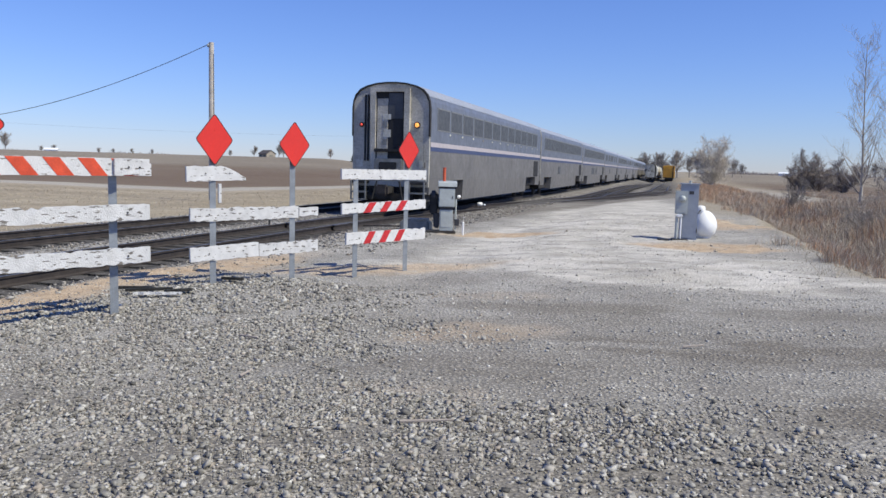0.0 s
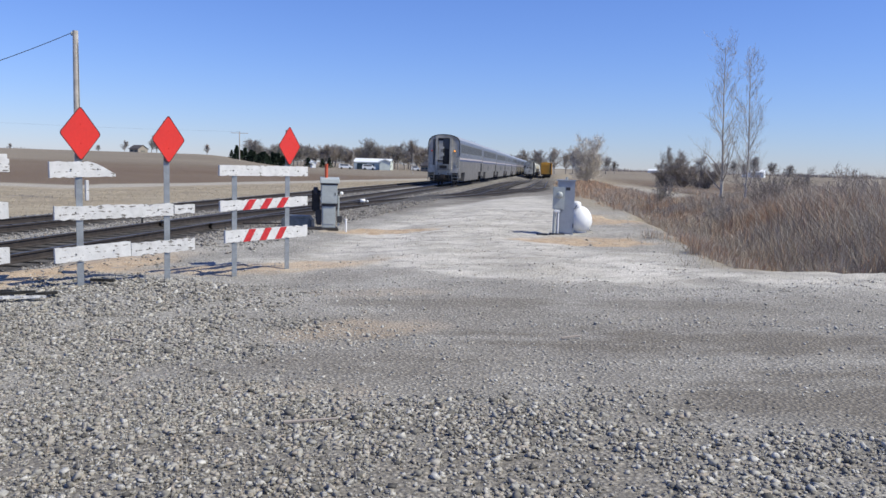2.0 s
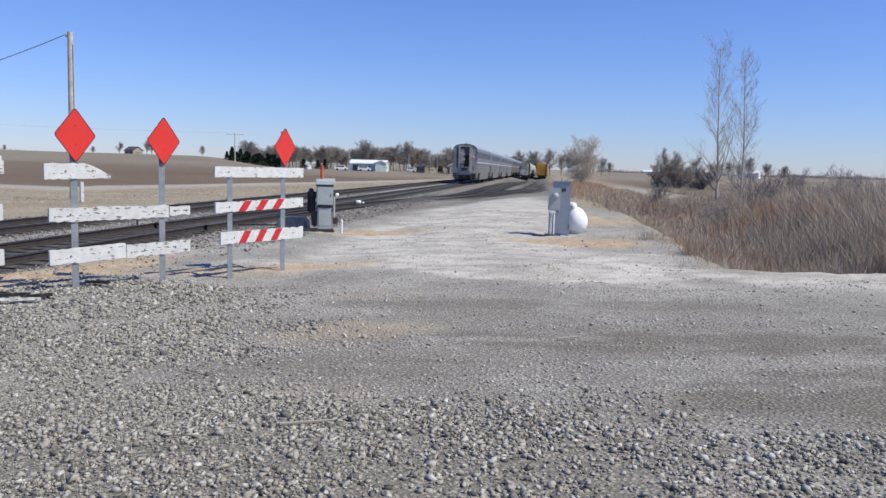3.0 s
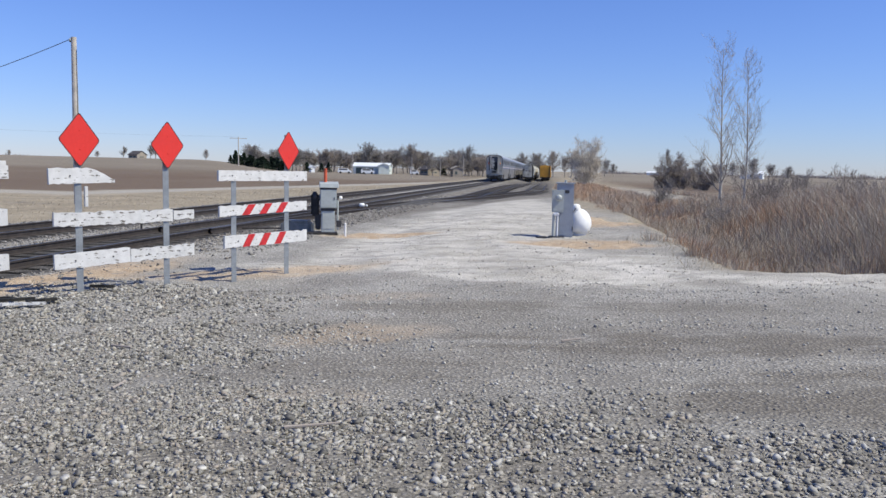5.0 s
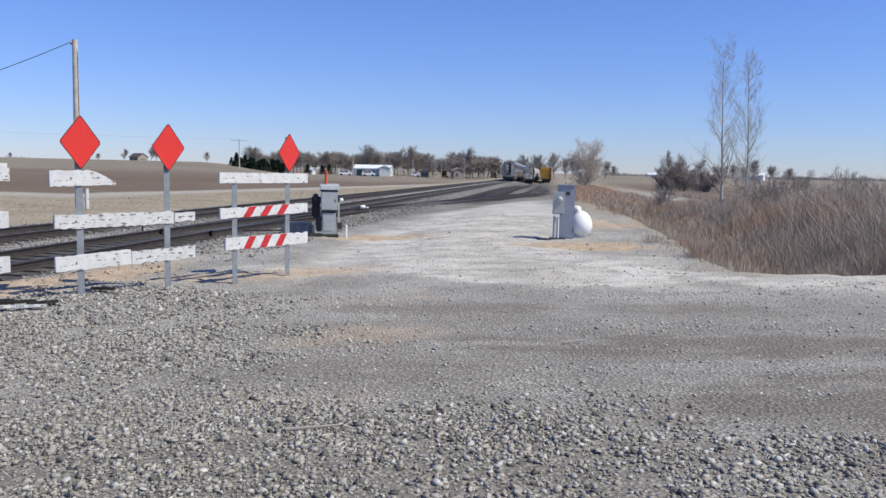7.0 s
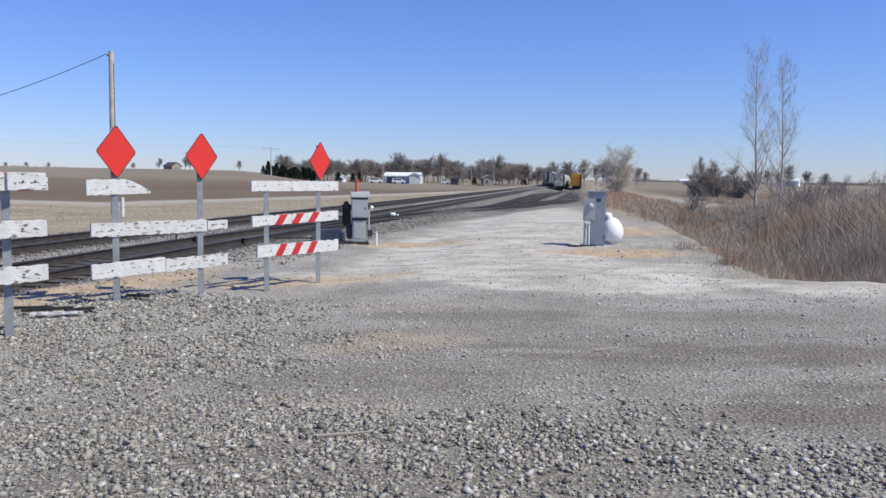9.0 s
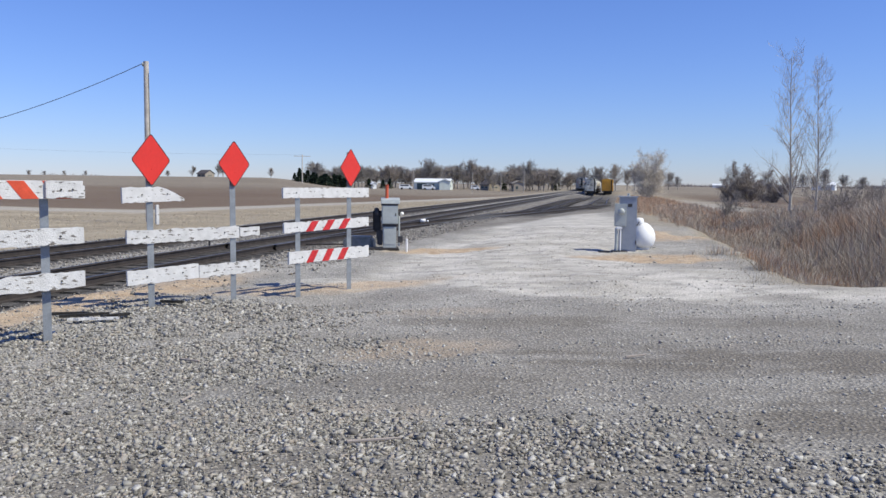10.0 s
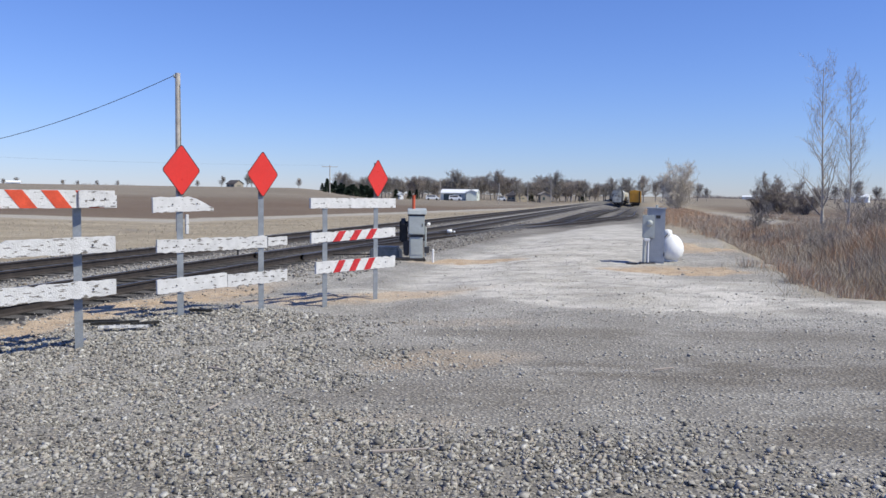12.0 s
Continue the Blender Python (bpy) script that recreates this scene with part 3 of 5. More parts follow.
def barricades():
    rng = random.Random(3)
    # near one: bright stripes, two posts, reaches out of the picture
    b = thing("barricade", "roadside barricade of peeling white boards with orange stripes and red diamond", "barricade", group="end-of-road barricades")
    post(b, -3.83, 8.27, 1.66)
    post(b, -4.67, 7.18, 2.2)
    u = Vector((-0.655, -0.756))
    end = Vector((-3.53, 8.48))
    far = end + u * 2.4
    st = [(0.42 + 0.34 * k, 0.165, -0.14) for k in range(6)]
    board(b, far, end, 1.50, 1.50, 0.19, BOARD_CLEAN, rng, st, STRIPE_ORANGE, rough=0.006)
    board(b, end + u * 0.40, end, 1.505, 1.505, 0.185, BOARD_WHITE, rng, taper=0.25, rough=0.014, front=0.085)
    board(b, far, end, 1.00, 1.03, 0.18, BOARD_WHITE, rng)
    board(b, far, end, 0.54, 0.56, 0.19, BOARD_WHITE, rng, rough=0.02)
    diamond(b, -4.67, 7.18, 1.98, 62)
    # middle one: broken boards
    b = thing("barricade", "roadside barricade of broken peeling white boards with two red diamonds", "barricade", group="end-of-road barricades")
    post(b, -3.50, 10.51, 2.26), post(b, -2.64, 11.45, 2.2)
    board(b, (-3.76, 10.22), (-3.17, 10.87), 1.40, 1.42, 0.215, BOARD_CLEAN, rng, taper=0.75, rough=0.014)
    board(b, (-3.73, 10.26), (-2.58, 11.52), 0.87, 0.87, 0.195, BOARD_WHITE, rng, rough=0.02)
    board(b, (-2.57, 11.53), (-2.34, 11.78), 0.90, 0.90, 0.14, BOARD_WHITE, rng, rough=0.02)
    board(b, (-3.73, 10.26), (-3.03, 11.03), 0.33, 0.36, 0.205, BOARD_CLEAN, rng, rough=0.014)
    board(b, (-3.025, 11.035), (-2.34, 11.78), 0.35, 0.365, 0.19, BOARD_WHITE, rng, rough=0.02)
    diamond(b, -3.50, 10.51, 1.965, 64, 0.335), diamond(b, -2.64, 11.45, 1.945, 62, 0.325)
    part("bracket", box(-0.02, -0.02, -0.13, 0.02, 0.02, 0.13, 0.004), BOARD_CLEAN, b, at=pose(-3.41, 10.55, 1.25, 0, 0, 38))
    # far one: red and white
    b = thing("barricade", "roadside barricade of white boards with red diagonal stripes and red diamond", "barricade", group="end-of-road barricades")
    post(b, -1.86, 12.43, 1.60), post(b, -1.14, 13.35, 2.2)
    board(b, (-2.06, 12.18), (-0.85, 13.72), 1.445, 1.445, 0.168, BOARD_CLEAN, rng, rough=0.006)
    board(b, (-2.05, 12.19), (-0.85, 13.72), 0.905, 0.945, 0.17, BOARD_CLEAN, rng, [(0.45 + 0.37 * k, 0.16, 0.14) for k in range(3)], STRIPE_RED, rough=0.01)
    board(b, (-1.99, 12.27), (-0.85, 13.72), 0.42, 0.42, 0.20, BOARD_CLEAN, rng, [(0.36 + 0.35 * k, 0.15, 0.13) for k in range(3)], STRIPE_RED, rough=0.01)
    diamond(b, -1.14, 13.35, 1.94, 62, 0.315)
    # a board fallen on the gravel
    f = thing("fallen_or_shade_board", "broken white board lying on the gravel", "board")
    part("plank", ragged_board(0.55, 0.12, 0.03, rng, 0.03), BOARD_WHITE, f, at=Matrix.Translation((-4.02, 9.22, gz(-4.02, 9.22) + 0.03)) @ pose(0, 0, 0, 84, 0, 14))
    # black planks added in place of the middle barricade's broken shadow on the ground
    for x, y, length, turn in ((-4.42, 9.72, 0.42, 8), (-4.22, 9.42, 0.55, 24), (-3.72, 9.36, 0.32, 40), (-3.42, 10.75, 0.30, -4)):
        f = thing("fallen_or_shade_board", "black plank standing in for the barricade's shadow on the gravel", "board")
        part("plank", ragged_board(length, 0.11, 0.035, rng, 0.03), SHADE_BLACK, f, at=Matrix.Translation((x, y, gz(x, y) + 0.04)) @ pose(0, 0, 0, 86, 0, turn))


barricades()


# ---- trackside cabinets ----
def switch_machine():
    c = thing("switch_control_box", "grey steel trackside control box on a pedestal with black lever", "control box", at=pose(-0.71, 21.45, gz(-0.71, 21.4) + 0.12, 0, 0, 3) @ Matrix.Diagonal((0.97, 0.97, 0.95, 1)))
    part("pedestal", box(-0.19, -0.15, -0.05, 0.18, 0.15, 0.55, 0.012), CAB_GREY, c)
    part("pedestal_panel", box(-0.16, -0.162, 0.05, 0.15, -0.151, 0.50, 0.004), CAB_GREY, c)
    part("neck", box(-0.20, -0.14, 0.55, 0.19, 0.14, 0.63, 0.01), CAB_DARK, c)
    bx = part("housing", box(-0.225, -0.20, 0.63, 0.225, 0.20, 1.15, 0.014), CAB_GREY, c)
    part("door", box(-0.205, -0.212, 0.65, 0.205, -0.201, 1.13, 0.004), CAB_GREY, bx)
    part("latch", box(0.15, -0.225, 0.86, 0.17, -0.213, 0.94, 0.003), UNDER, bx)
    lid = bmesh.new()
    prism([(-0.235, 1.15), (0.235, 1.15), (0.235, 1.20), (-0.235, 1.20)], -0.19, 0.20, lid)
    part("gap", lid, CAB_DARK, c)
    cap = bmesh.new()
    a = [(-0.245, -0.23, 1.20), (0.275, -0.23, 1.20), (0.275, 0.23, 1.20), (-0.245, 0.23, 1.20)]
    t = [(-0.245, -0.20, 1.32), (0.275, -0.20, 1.32), (0.275, 0.23, 1.37), (-0.245, 0.23, 1.37)]
    va, vt = [cap.verts.new(v) for v in a], [cap.verts.new(v) for v in t]
    cap.faces.new(va[::-1]), cap.faces.new(vt)
    for k in range(4):
        cap.faces.new((va[k], va[(k + 1) % 4], vt[(k + 1) % 4], vt[k]))
    bmesh.ops.bevel(cap, geom=list(cap.edges), offset=0.01, segments=1, affect="EDGES")
    part("hood", cap, CAB_GREY, c)
    mast = part("mast", rod((-0.08, 0.12, 1.3), (-0.08, 0.12, 1.72), 0.045, sides=14), MARKER_ORANGE, c, "orange-red marker tube")
    part("cap", rod((-0.08, 0.12, 1.72), (-0.08, 0.12, 1.74), 0.05, sides=14), MARKER_ORANGE, mast)
    lever = bmesh.new()
    rod((-0.36, 0.0, 0.95), (-0.30, 0.0, 0.05), 0.045, 0.05, 8, lever)
    rod((-0.22, 0, 0.9), (-0.38, 0, 0.9), 0.06, sides=10, bm=lever)
    part("lever", lever, CAB_DARK, c)
    part("weight", lathe([(0.06, -0.07), (0.13, -0.05), (0.14, 0.05), (0.06, 0.07)], 14, m=Matrix.Translation((-0.37, 0.05, 0.95)) @ pose(0, 0, 0, 0, 90, 0)), CAB_DARK, c)
    part("crank", box(-0.33, -0.05, 0.02, -0.20, 0.05, 0.45, 0.02), CAB_DARK, c)
    part("stand", box(-0.47, -0.07, 0.40, -0.25, 0.07, 1.04, 0.04), RUBBER, c, "black iron switch stand")
    part("conduit", rod((0.26, -0.05, 0.0), (0.26, -0.05, 0.85), 0.025, sides=8), CAB_GREY, c)
    part("junction_box", box(0.23, -0.12, 0.10, 0.36, 0.06, 0.28, 0.01), CAB_DARK, c)
    part("lamp", lathe([(0.015, -0.05), (0.045, -0.04), (0.052, 0.0), (0.04, 0.04), (0.015, 0.05)], 14, m=Matrix.Translation((0.34, -0.02, 0.92)) @ pose(0, 0, 0, 70, 0, 20)), TANK_WHITE, c, "white round lamp")
    part("lamp_bracket", box(0.22, -0.02, 0.90, 0.32, 0.03, 0.95, 0.005), CAB_DARK, c)
    part("foot", box(-0.95, -0.22, -0.24, 0.26, 0.25, -0.05, 0.02), TIE_WOOD, c, "dark timber footing")
    m = thing("switch_motor", "low grey steel point motor beside the track", "point motor", at=pose(-1.55, 21.9, gz(-1.55, 21.9), 0, 0, -12))
    part("case", box(-0.42, -0.22, 0.0, 0.42, 0.22, 0.30, 0.04), DULL_STEEL, m)
    part("lid", box(-0.30, -0.20, 0.30, 0.34, 0.20, 0.36, 0.02), DULL_STEEL, m)
    part("rod", rod((-0.42, 0, 0.12), (-1.6, 0.1, 0.08), 0.02, sides=8), RUST, m)
    p = thing("marker_post", "short white plastic marker post in gravel", "post", at=pose(-0.24, 20.9, gz(-0.24, 20.9)) @ Matrix.Diagonal((0.75, 0.75, 0.75, 1)))
    part("tube", rod((0, 0, -0.1), (0, 0, 0.42), 0.035, sides=12), TANK_WHITE, p)
    part("cap", lathe([(0.04, 0.42), (0.042, 0.44), (0.03, 0.46)], 12), TANK_WHITE, p)
    w = thing("switch_lamp", "white rounded lamp low beside the rail", "lamp", at=pose(0.35, 38.5, gz(0.35, 38.5), 0, 0, 10) @ Matrix.Diagonal((0.62, 0.62, 0.7, 1)))
    part("lamp_head", lathe([(0.05, -0.22), (0.12, -0.18), (0.13, 0.16), (0.06, 0.2)], 14, m=Matrix.Translation((0, 0, 0.30)) @ pose(0, 0, 0, 0, 90, 0)), TANK_WHITE, w)
    part("stem", rod((0, 0, -0.05), (0, 0, 0.25), 0.03, sides=8), CAB_DARK, w)
    part("side_lamp", lathe([(0.03, -0.08), (0.07, -0.06), (0.07, 0.06), (0.03, 0.08)], 12, m=Matrix.Translation((0.36, 0.0, 0.26)) @ pose(0, 0, 0, 0, 90, 0)), TANK_WHITE, w)
    part("side_stem", rod((0.36, 0, -0.05), (0.36, 0, 0.22), 0.02, sides=8), CAB_DARK, w)


def meter_cabinet():
    c = thing("meter_cabinet", "tall blue-grey steel utility cabinet with meter on its front", "utility cabinet", at=pose(5.42, 20.25, gz(5.42, 20.25), 0, 0, -12))
    part("body", box(-0.17, -0.15, -0.05, 0.26, 0.2, 1.40, 0.012), CAB_BLUE, c)
    part("door", box(-0.10, -0.163, 0.06, 0.24, -0.151, 1.34, 0.004), CAB_BLUE, c)
    part("roof", box(-0.20, -0.19, 1.40, 0.29, 0.23, 1.43, 0.008), CAB_BLUE, c)
    mb = part("meter_box", box(-0.30, -0.24, 0.66, 0.0, -0.151, 1.24, 0.012), CAB_GREY, c)
    part("meter_ring", lathe([(0.08, 0), (0.085, 0.03), (0.07, 0.07), (0.03, 0.085)], 20, m=Matrix.Translation((-0.13, -0.24, 1.04)) @ pose(0, 0, 0, 90, 0, 0)), CAB_GREY, mb)
    part("breaker_cover", box(-0.27, -0.25, 0.70, -0.03, -0.241, 0.90, 0.004), CAB_GREY, mb)
    part("nameplate", box(0.03, -0.170, 1.16, 0.14, -0.164, 1.24, 0.002), CAB_DARK, c)
    part("white_cap", box(-0.26, -0.30, 0.58, -0.10, -0.18, 0.655, 0.02), TANK_WHITE, c)
    part("conduit", rod((-0.24, -0.20, -0.05), (-0.24, -0.20, 0.62), 0.04, sides=12), CAB_GREY, c)
    part("white_pipe", rod((-0.14, -0.21, -0.05), (-0.14, -0.21, 0.60), 0.022, sides=10), TANK_WHITE, c)
    part("foot", box(-0.36, -0.30, -0.04, 0.05, -0.02, 0.04, 0.01), CAB_DARK, c)
    part("top_fitting", rod((0.05, 0.05, 1.43), (0.05, 0.05, 1.50), 0.03, sides=10), CAB_GREY, c)
    part("hinge", rod((0.25, -0.165, 0.2), (0.25, -0.165, 0.3), 0.012, sides=8), CAB_DARK, c)
    g = thing("gas_tank", "small white propane tank standing on sand by the cabinet", "gas tank", at=pose(6.03, 20.75, gz(6.03, 20.75) + 0.02) @ Matrix.Diagonal((0.86, 0.86, 0.95, 1)))
    part("shell", lathe([(0.10, 0.0), (0.22, 0.03), (0.32, 0.13), (0.365, 0.28), (0.35, 0.42), (0.29, 0.55), (0.19, 0.66), (0.10, 0.71), (0.04, 0.725)], 28), TANK_WHITE, g)
    dome = part("valve_dome", lathe([(0.12, 0.66), (0.14, 0.74), (0.13, 0.84), (0.09, 0.87), (0.02, 0.88)], 20, m=Matrix.Translation((-0.14, 0, -0.02))), TANK_WHITE, g)
    part("foot_ring", lathe([(0.2, -0.04), (0.2, 0.04), (0.17, 0.05)], 20), TANK_WHITE, g)
    part("hose", rod((-0.14, -0.1, 0.78), (-0.42, -0.3, 0.5), 0.014, sides=6), CAB_DARK, g)
    k = thing("dark_slab", "dark flat slab on the gravel", "cover", at=pose(4.85, 20.2, gz(4.85, 20.2) + 0.02, 0, 0, 5))
    part("slab", box(-0.13, -0.10, -0.03, 0.13, 0.10, 0.025, 0.008), CAB_DARK, k)


switch_machine()
meter_cabinet()


# ---- the passenger train ----
CAR_LEN, CAR_PITCH = 25.6, 25.9
SPEED, START = 24.0, 31.1


def car_outline(z0, z1, grow=0.0):
    right = [(1.50, 0.38), (1.55, 1.25), (1.555, 2.35), (1.555, 3.95), (1.52, 4.22), (1.43, 4.46), (1.25, 4.66), (0.98, 4.79), (0.6, 4.885), (0.2, 4.925)]
    pts = []
    for (xa, za), (xb, zb) in zip(right, right[1:]):
        for k in range(2):
            pts.append((xa + (xb - xa) * k / 2, za + (zb - za) * k / 2))
    pts.append(right[-1])

    def at(z):
        for (xa, za), (xb, zb) in zip(right, right[1:]):
            if za <= z <= zb:
                return xa + (xb - xa) * (z - za) / (zb - za)
        return right[-1][0]
    half = [(at(z0), z0)] + [p for p in pts if z0 + 1e-4 < p[1] < z1 - 1e-4] + [(at(z1), z1)]
    half = [(x + grow, z) for x, z in half]
    return half + [(-x, z) for x, z in half[::-1]]


def side_panel(y0, y1, z0, z1, x0, x1):
    return box(x0, y0, z0, x1, y1, z1, 0.012)


def bogie(parent, y):
    b = part("bogie", box(-1.18, y - 1.75, 0.42, 1.18, y + 1.75, 0.72, 0.05), UNDER, parent, "dirty steel bogie")
    wheel = None
    for yy in (y - 1.3, y + 1.3):
        for sx in (-1, 1):
            w = part("wheel", lathe([(0.20, -0.06), (0.44, -0.07), (0.46, 0.03), (0.50, 0.05), (0.50, 0.07), (0.2, 0.06)], 22, m=Matrix.Translation((sx * 0.76, yy, 0.46)) @ pose(0, 0, 0, 0, -90 * sx, 0)), UNDER, b)
        part("axle", rod((-1.1, yy, 0.46), (1.1, yy, 0.46), 0.09, sides=10), UNDER, b)
    return b


def passenger_car(label, windows, rear=False, lower=()):
    car = thing("passenger_car", label, "passenger car", group="cars of the passenger train")
    body = bmesh.new()
    prism(car_outline(1.25, 2.66), 0.12, CAR_LEN - 0.12, body)
    part("lower_body", body, STAINLESS, car, "fluted stainless lower side")
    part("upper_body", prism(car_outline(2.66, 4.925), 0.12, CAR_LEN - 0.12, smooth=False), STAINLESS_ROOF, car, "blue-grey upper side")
    part("skirt", prism(car_outline(0.38, 1.25), 5.1, CAR_LEN - 5.1), STAINLESS, car)
    for y0, y1 in ((0.12, 1.75), (CAR_LEN - 1.75, CAR_LEN - 0.12)):
        part("end_skirt", prism(car_outline(0.72, 1.25), y0, y1), STAINLESS, car)
    part("roof_cap", prism(car_outline(4.40, 4.925, 0.012), 0.10, CAR_LEN - 0.10), mats_roof, car, "pale silver roof")
    for sx in (-1, 1):
        x0, x1 = sorted((sx * 1.545, sx * 1.5635))
        part("pale_stripe", box(x0, 0.13, 2.53, x1, CAR_LEN - 0.13, 2.70), STRIPE_PALE, car)
        part("blue_stripe", box(x0, 0.13, 2.37, x1, CAR_LEN - 0.13, 2.526), STRIPE_BLUE, car)
        # fluting of the lower side
        for k in range(7):
            z = 1.34 + 0.14 * k
            part("flute", box(*sorted((sx * 1.54, sx * 1.5575))[:1], 0.14, z, sorted((sx * 1.54, sx * 1.5575))[1], CAR_LEN - 0.14, z + 0.05), STAINLESS, car)
        for y0, y1 in windows:
            win = part("window", side_panel(y0, y1, 3.20, 4.0, *sorted((sx * 1.53, sx * 1.567))), CAR_GLASS, car)
            part("gasket", box(*[v for v in (sorted((sx * 1.53, sx * 1.5655))[0], y0 - 0.05, 3.15, sorted((sx * 1.53, sx * 1.5655))[1], y1 + 0.05, 4.05)], 0.012), DULL_STEEL, win)
            if rear and sx > 0:
                part("drain", box(1.555, y1 + 0.02, 3.02, 1.585, y1 + 0.16, 3.10, 0.006), HOPPER_WHITE, win)
        for y0, y1, z0, z1, dark in lower:
            part("lower_window" if not dark else "doorway", side_panel(y0, y1, z0, z1, *sorted((sx * 1.52, sx * 1.57))), RUBBER if dark else CAR_GLASS, car)
    bogie(car, 3.35), bogie(car, CAR_LEN - 3.35)
    part("underframe", box(-1.2, 0.3, 0.75, 1.2, CAR_LEN - 0.3, 1.25), UNDER, car)
    for y in (CAR_LEN - 0.12,):
        part("diaphragm", box(-0.55, y, 1.2, 0.55, y + 0.22, 4.3, 0.05), RUBBER, car)
    end = bmesh.new()
    prism(car_outline(1.0, 4.90, -0.012), 0.0, 0.13, end)
    if rear:
        wall = part("end_wall", end, CAR_END, car, "dirty grey car end")
        ring = bmesh.new()
        edge_out, edge_in = car_outline(2.9, 4.925, 0.012), [(x * 0.955, z - 0.06 * (z > 4.3)) for x, z in car_outline(2.9, 4.925)]
        edge_in = [(x * 1.02, z) for x, z in edge_in]
        rows = [[ring.verts.new((x, y, z)) for x, z in pts] for pts, y in ((edge_out, 0.12), (edge_out, -0.04), (edge_in, -0.04), (edge_in, 0.0))]
        for a, b in zip(rows, rows[1:]):
            for k in range(len(edge_out) - 1):
                ring.faces.new((a[k], a[k + 1], b[k + 1], b[k]))
        bmesh.ops.recalc_face_normals(ring, faces=ring.faces)
        part("roof_lip", ring, UNDER, car, "dark lip round the roof end")
        fr = part("door_surround", prism([(-0.76, 1.55), (-0.58, 1.55), (-0.58, 4.55), (0.56, 4.55), (0.56, 1.55), (0.78, 1.55), (0.78, 4.70), (-0.80, 4.70)], -0.13, 0.02), CAR_END, car)
        part("recess", box(-0.58, -0.02, 1.75, 0.56, -0.004, 4.55), RUBBER, car, "dark door recess")
        part("door_panel", box(-0.54, -0.055, 1.80, -0.10, -0.022, 4.30, 0.01), CAR_END, car)
        part("door_glass", box(-0.08, -0.06, 3.55, 0.50, -0.024, 4.50, 0.01), CAR_GLASS, car)
        part("door_leaf", box(-0.08, -0.05, 1.80, 0.50, -0.024, 3.52, 0.01), RUBBER, car)
        for z0, z1, m in ((3.52, 3.72, HOPPER_WHITE), (3.22, 3.46, DULL_STEEL), (2.86, 3.14, HOPPER_WHITE), (2.56, 2.78, DULL_STEEL)):
            part("notice", box(-0.30, -0.066, z0, -0.13 + 0.15 * (m == HOPPER_WHITE), -0.0555, z1), m, car)
        part("lower_lip", box(-0.60, -0.20, 2.30, 0.58, -0.02, 2.42, 0.02), RUBBER, car)
        part("buffer_plate", box(-0.56, -0.24, 1.50, 0.54, -0.03, 2.05, 0.03), DULL_STEEL, car)
        part("buffer_face", box(-0.36, -0.27, 1.62, 0.34, -0.241, 1.92, 0.02), RUBBER, car)
        for x in (-1.02, -0.90):
            part("dark_rail", box(x - 0.03, -0.06, 1.95, x + 0.03, 0.0, 4.45, 0.01), RUBBER, car)
        part("grab_iron", rod((1.36, -0.07, 1.7), (1.36, -0.07, 2.6), 0.018, sides=6), DULL_STEEL, car)
        for x, m, r in ((1.06, LAMP_AMBER, 0.085), (-1.17, LAMP_RED, 0.05)):
            hs = part("marker_housing", rod((x, 0.0, 3.32), (x, -0.07, 3.32), r + 0.035, sides=18), UNDER, car)
            part("marker_lens", lathe([(r, 0), (r * 0.85, 0.02), (r * 0.4, 0.035)], 16, m=Matrix.Translation((x, -0.0705, 3.32)) @ pose(0, 0, 0, 90, 0, 0)), m, hs, "lit marker lamp")
        for x in (-1.25, 1.28):
            part("end_plate", box(x - 0.13, -0.02, 1.72, x + 0.13, -0.004, 2.0), HOPPER_WHITE, car)
        # steps, pipes and coupler under the end
        for sx in (-1, 1):
            part("step", box(*sorted((sx * 0.85, sx * 1.48))[:1], -0.30, 1.10, sorted((sx * 0.85, sx * 1.48))[1], 0.1, 1.20, 0.01), UNDER, car)
            part("step", box(*sorted((sx * 0.9, sx * 1.46))[:1], -0.34, 0.74, sorted((sx * 0.9, sx * 1.46))[1], 0.1, 0.80, 0.01), DULL_STEEL, car)
            part("step", box(*sorted((sx * 0.9, sx * 1.46))[:1], -0.36, 0.46, sorted((sx * 0.9, sx * 1.46))[1], 0.05, 0.50, 0.01), DULL_STEEL, car)
            for x in (0.88, 1.46):
                part("step_hanger", box(sx * x - 0.03, -0.33, 0.46, sx * x + 0.03, -0.27, 1.2, 0.006), DULL_STEEL, car)
            part("hose", rod((sx * 0.45, -0.2, 1.2), (sx * 0.62, -0.3, 0.5), 0.035, sides=8), RUBBER, car)
        part("coupler_shank", box(-0.16, -0.65, 0.72, 0.16, 0.3, 1.02, 0.04), UNDER, car)
        part("coupler_head", box(-0.26, -0.95, 0.66, 0.24, -0.62, 1.08, 0.08), RUST, car)
        part("end_equipment", box(-1.35, 0.12, 0.42, 1.35, 0.9, 1.20, 0.03), UNDER, car)
        part("pilot_beam", box(-1.0, -0.12, 0.50, 1.0, 0.1, 0.72, 0.03), UNDER, car)
        part("end_sill", box(-1.45, -0.05, 1.22, 1.45, 0.1, 1.48, 0.02), CAR_END, car)
    else:
        part("end_wall", end, CAR_END, car)
        part("diaphragm", box(-0.55, -0.16, 1.2, 0.55, 0.0, 4.3, 0.05), RUBBER, car)
    return car


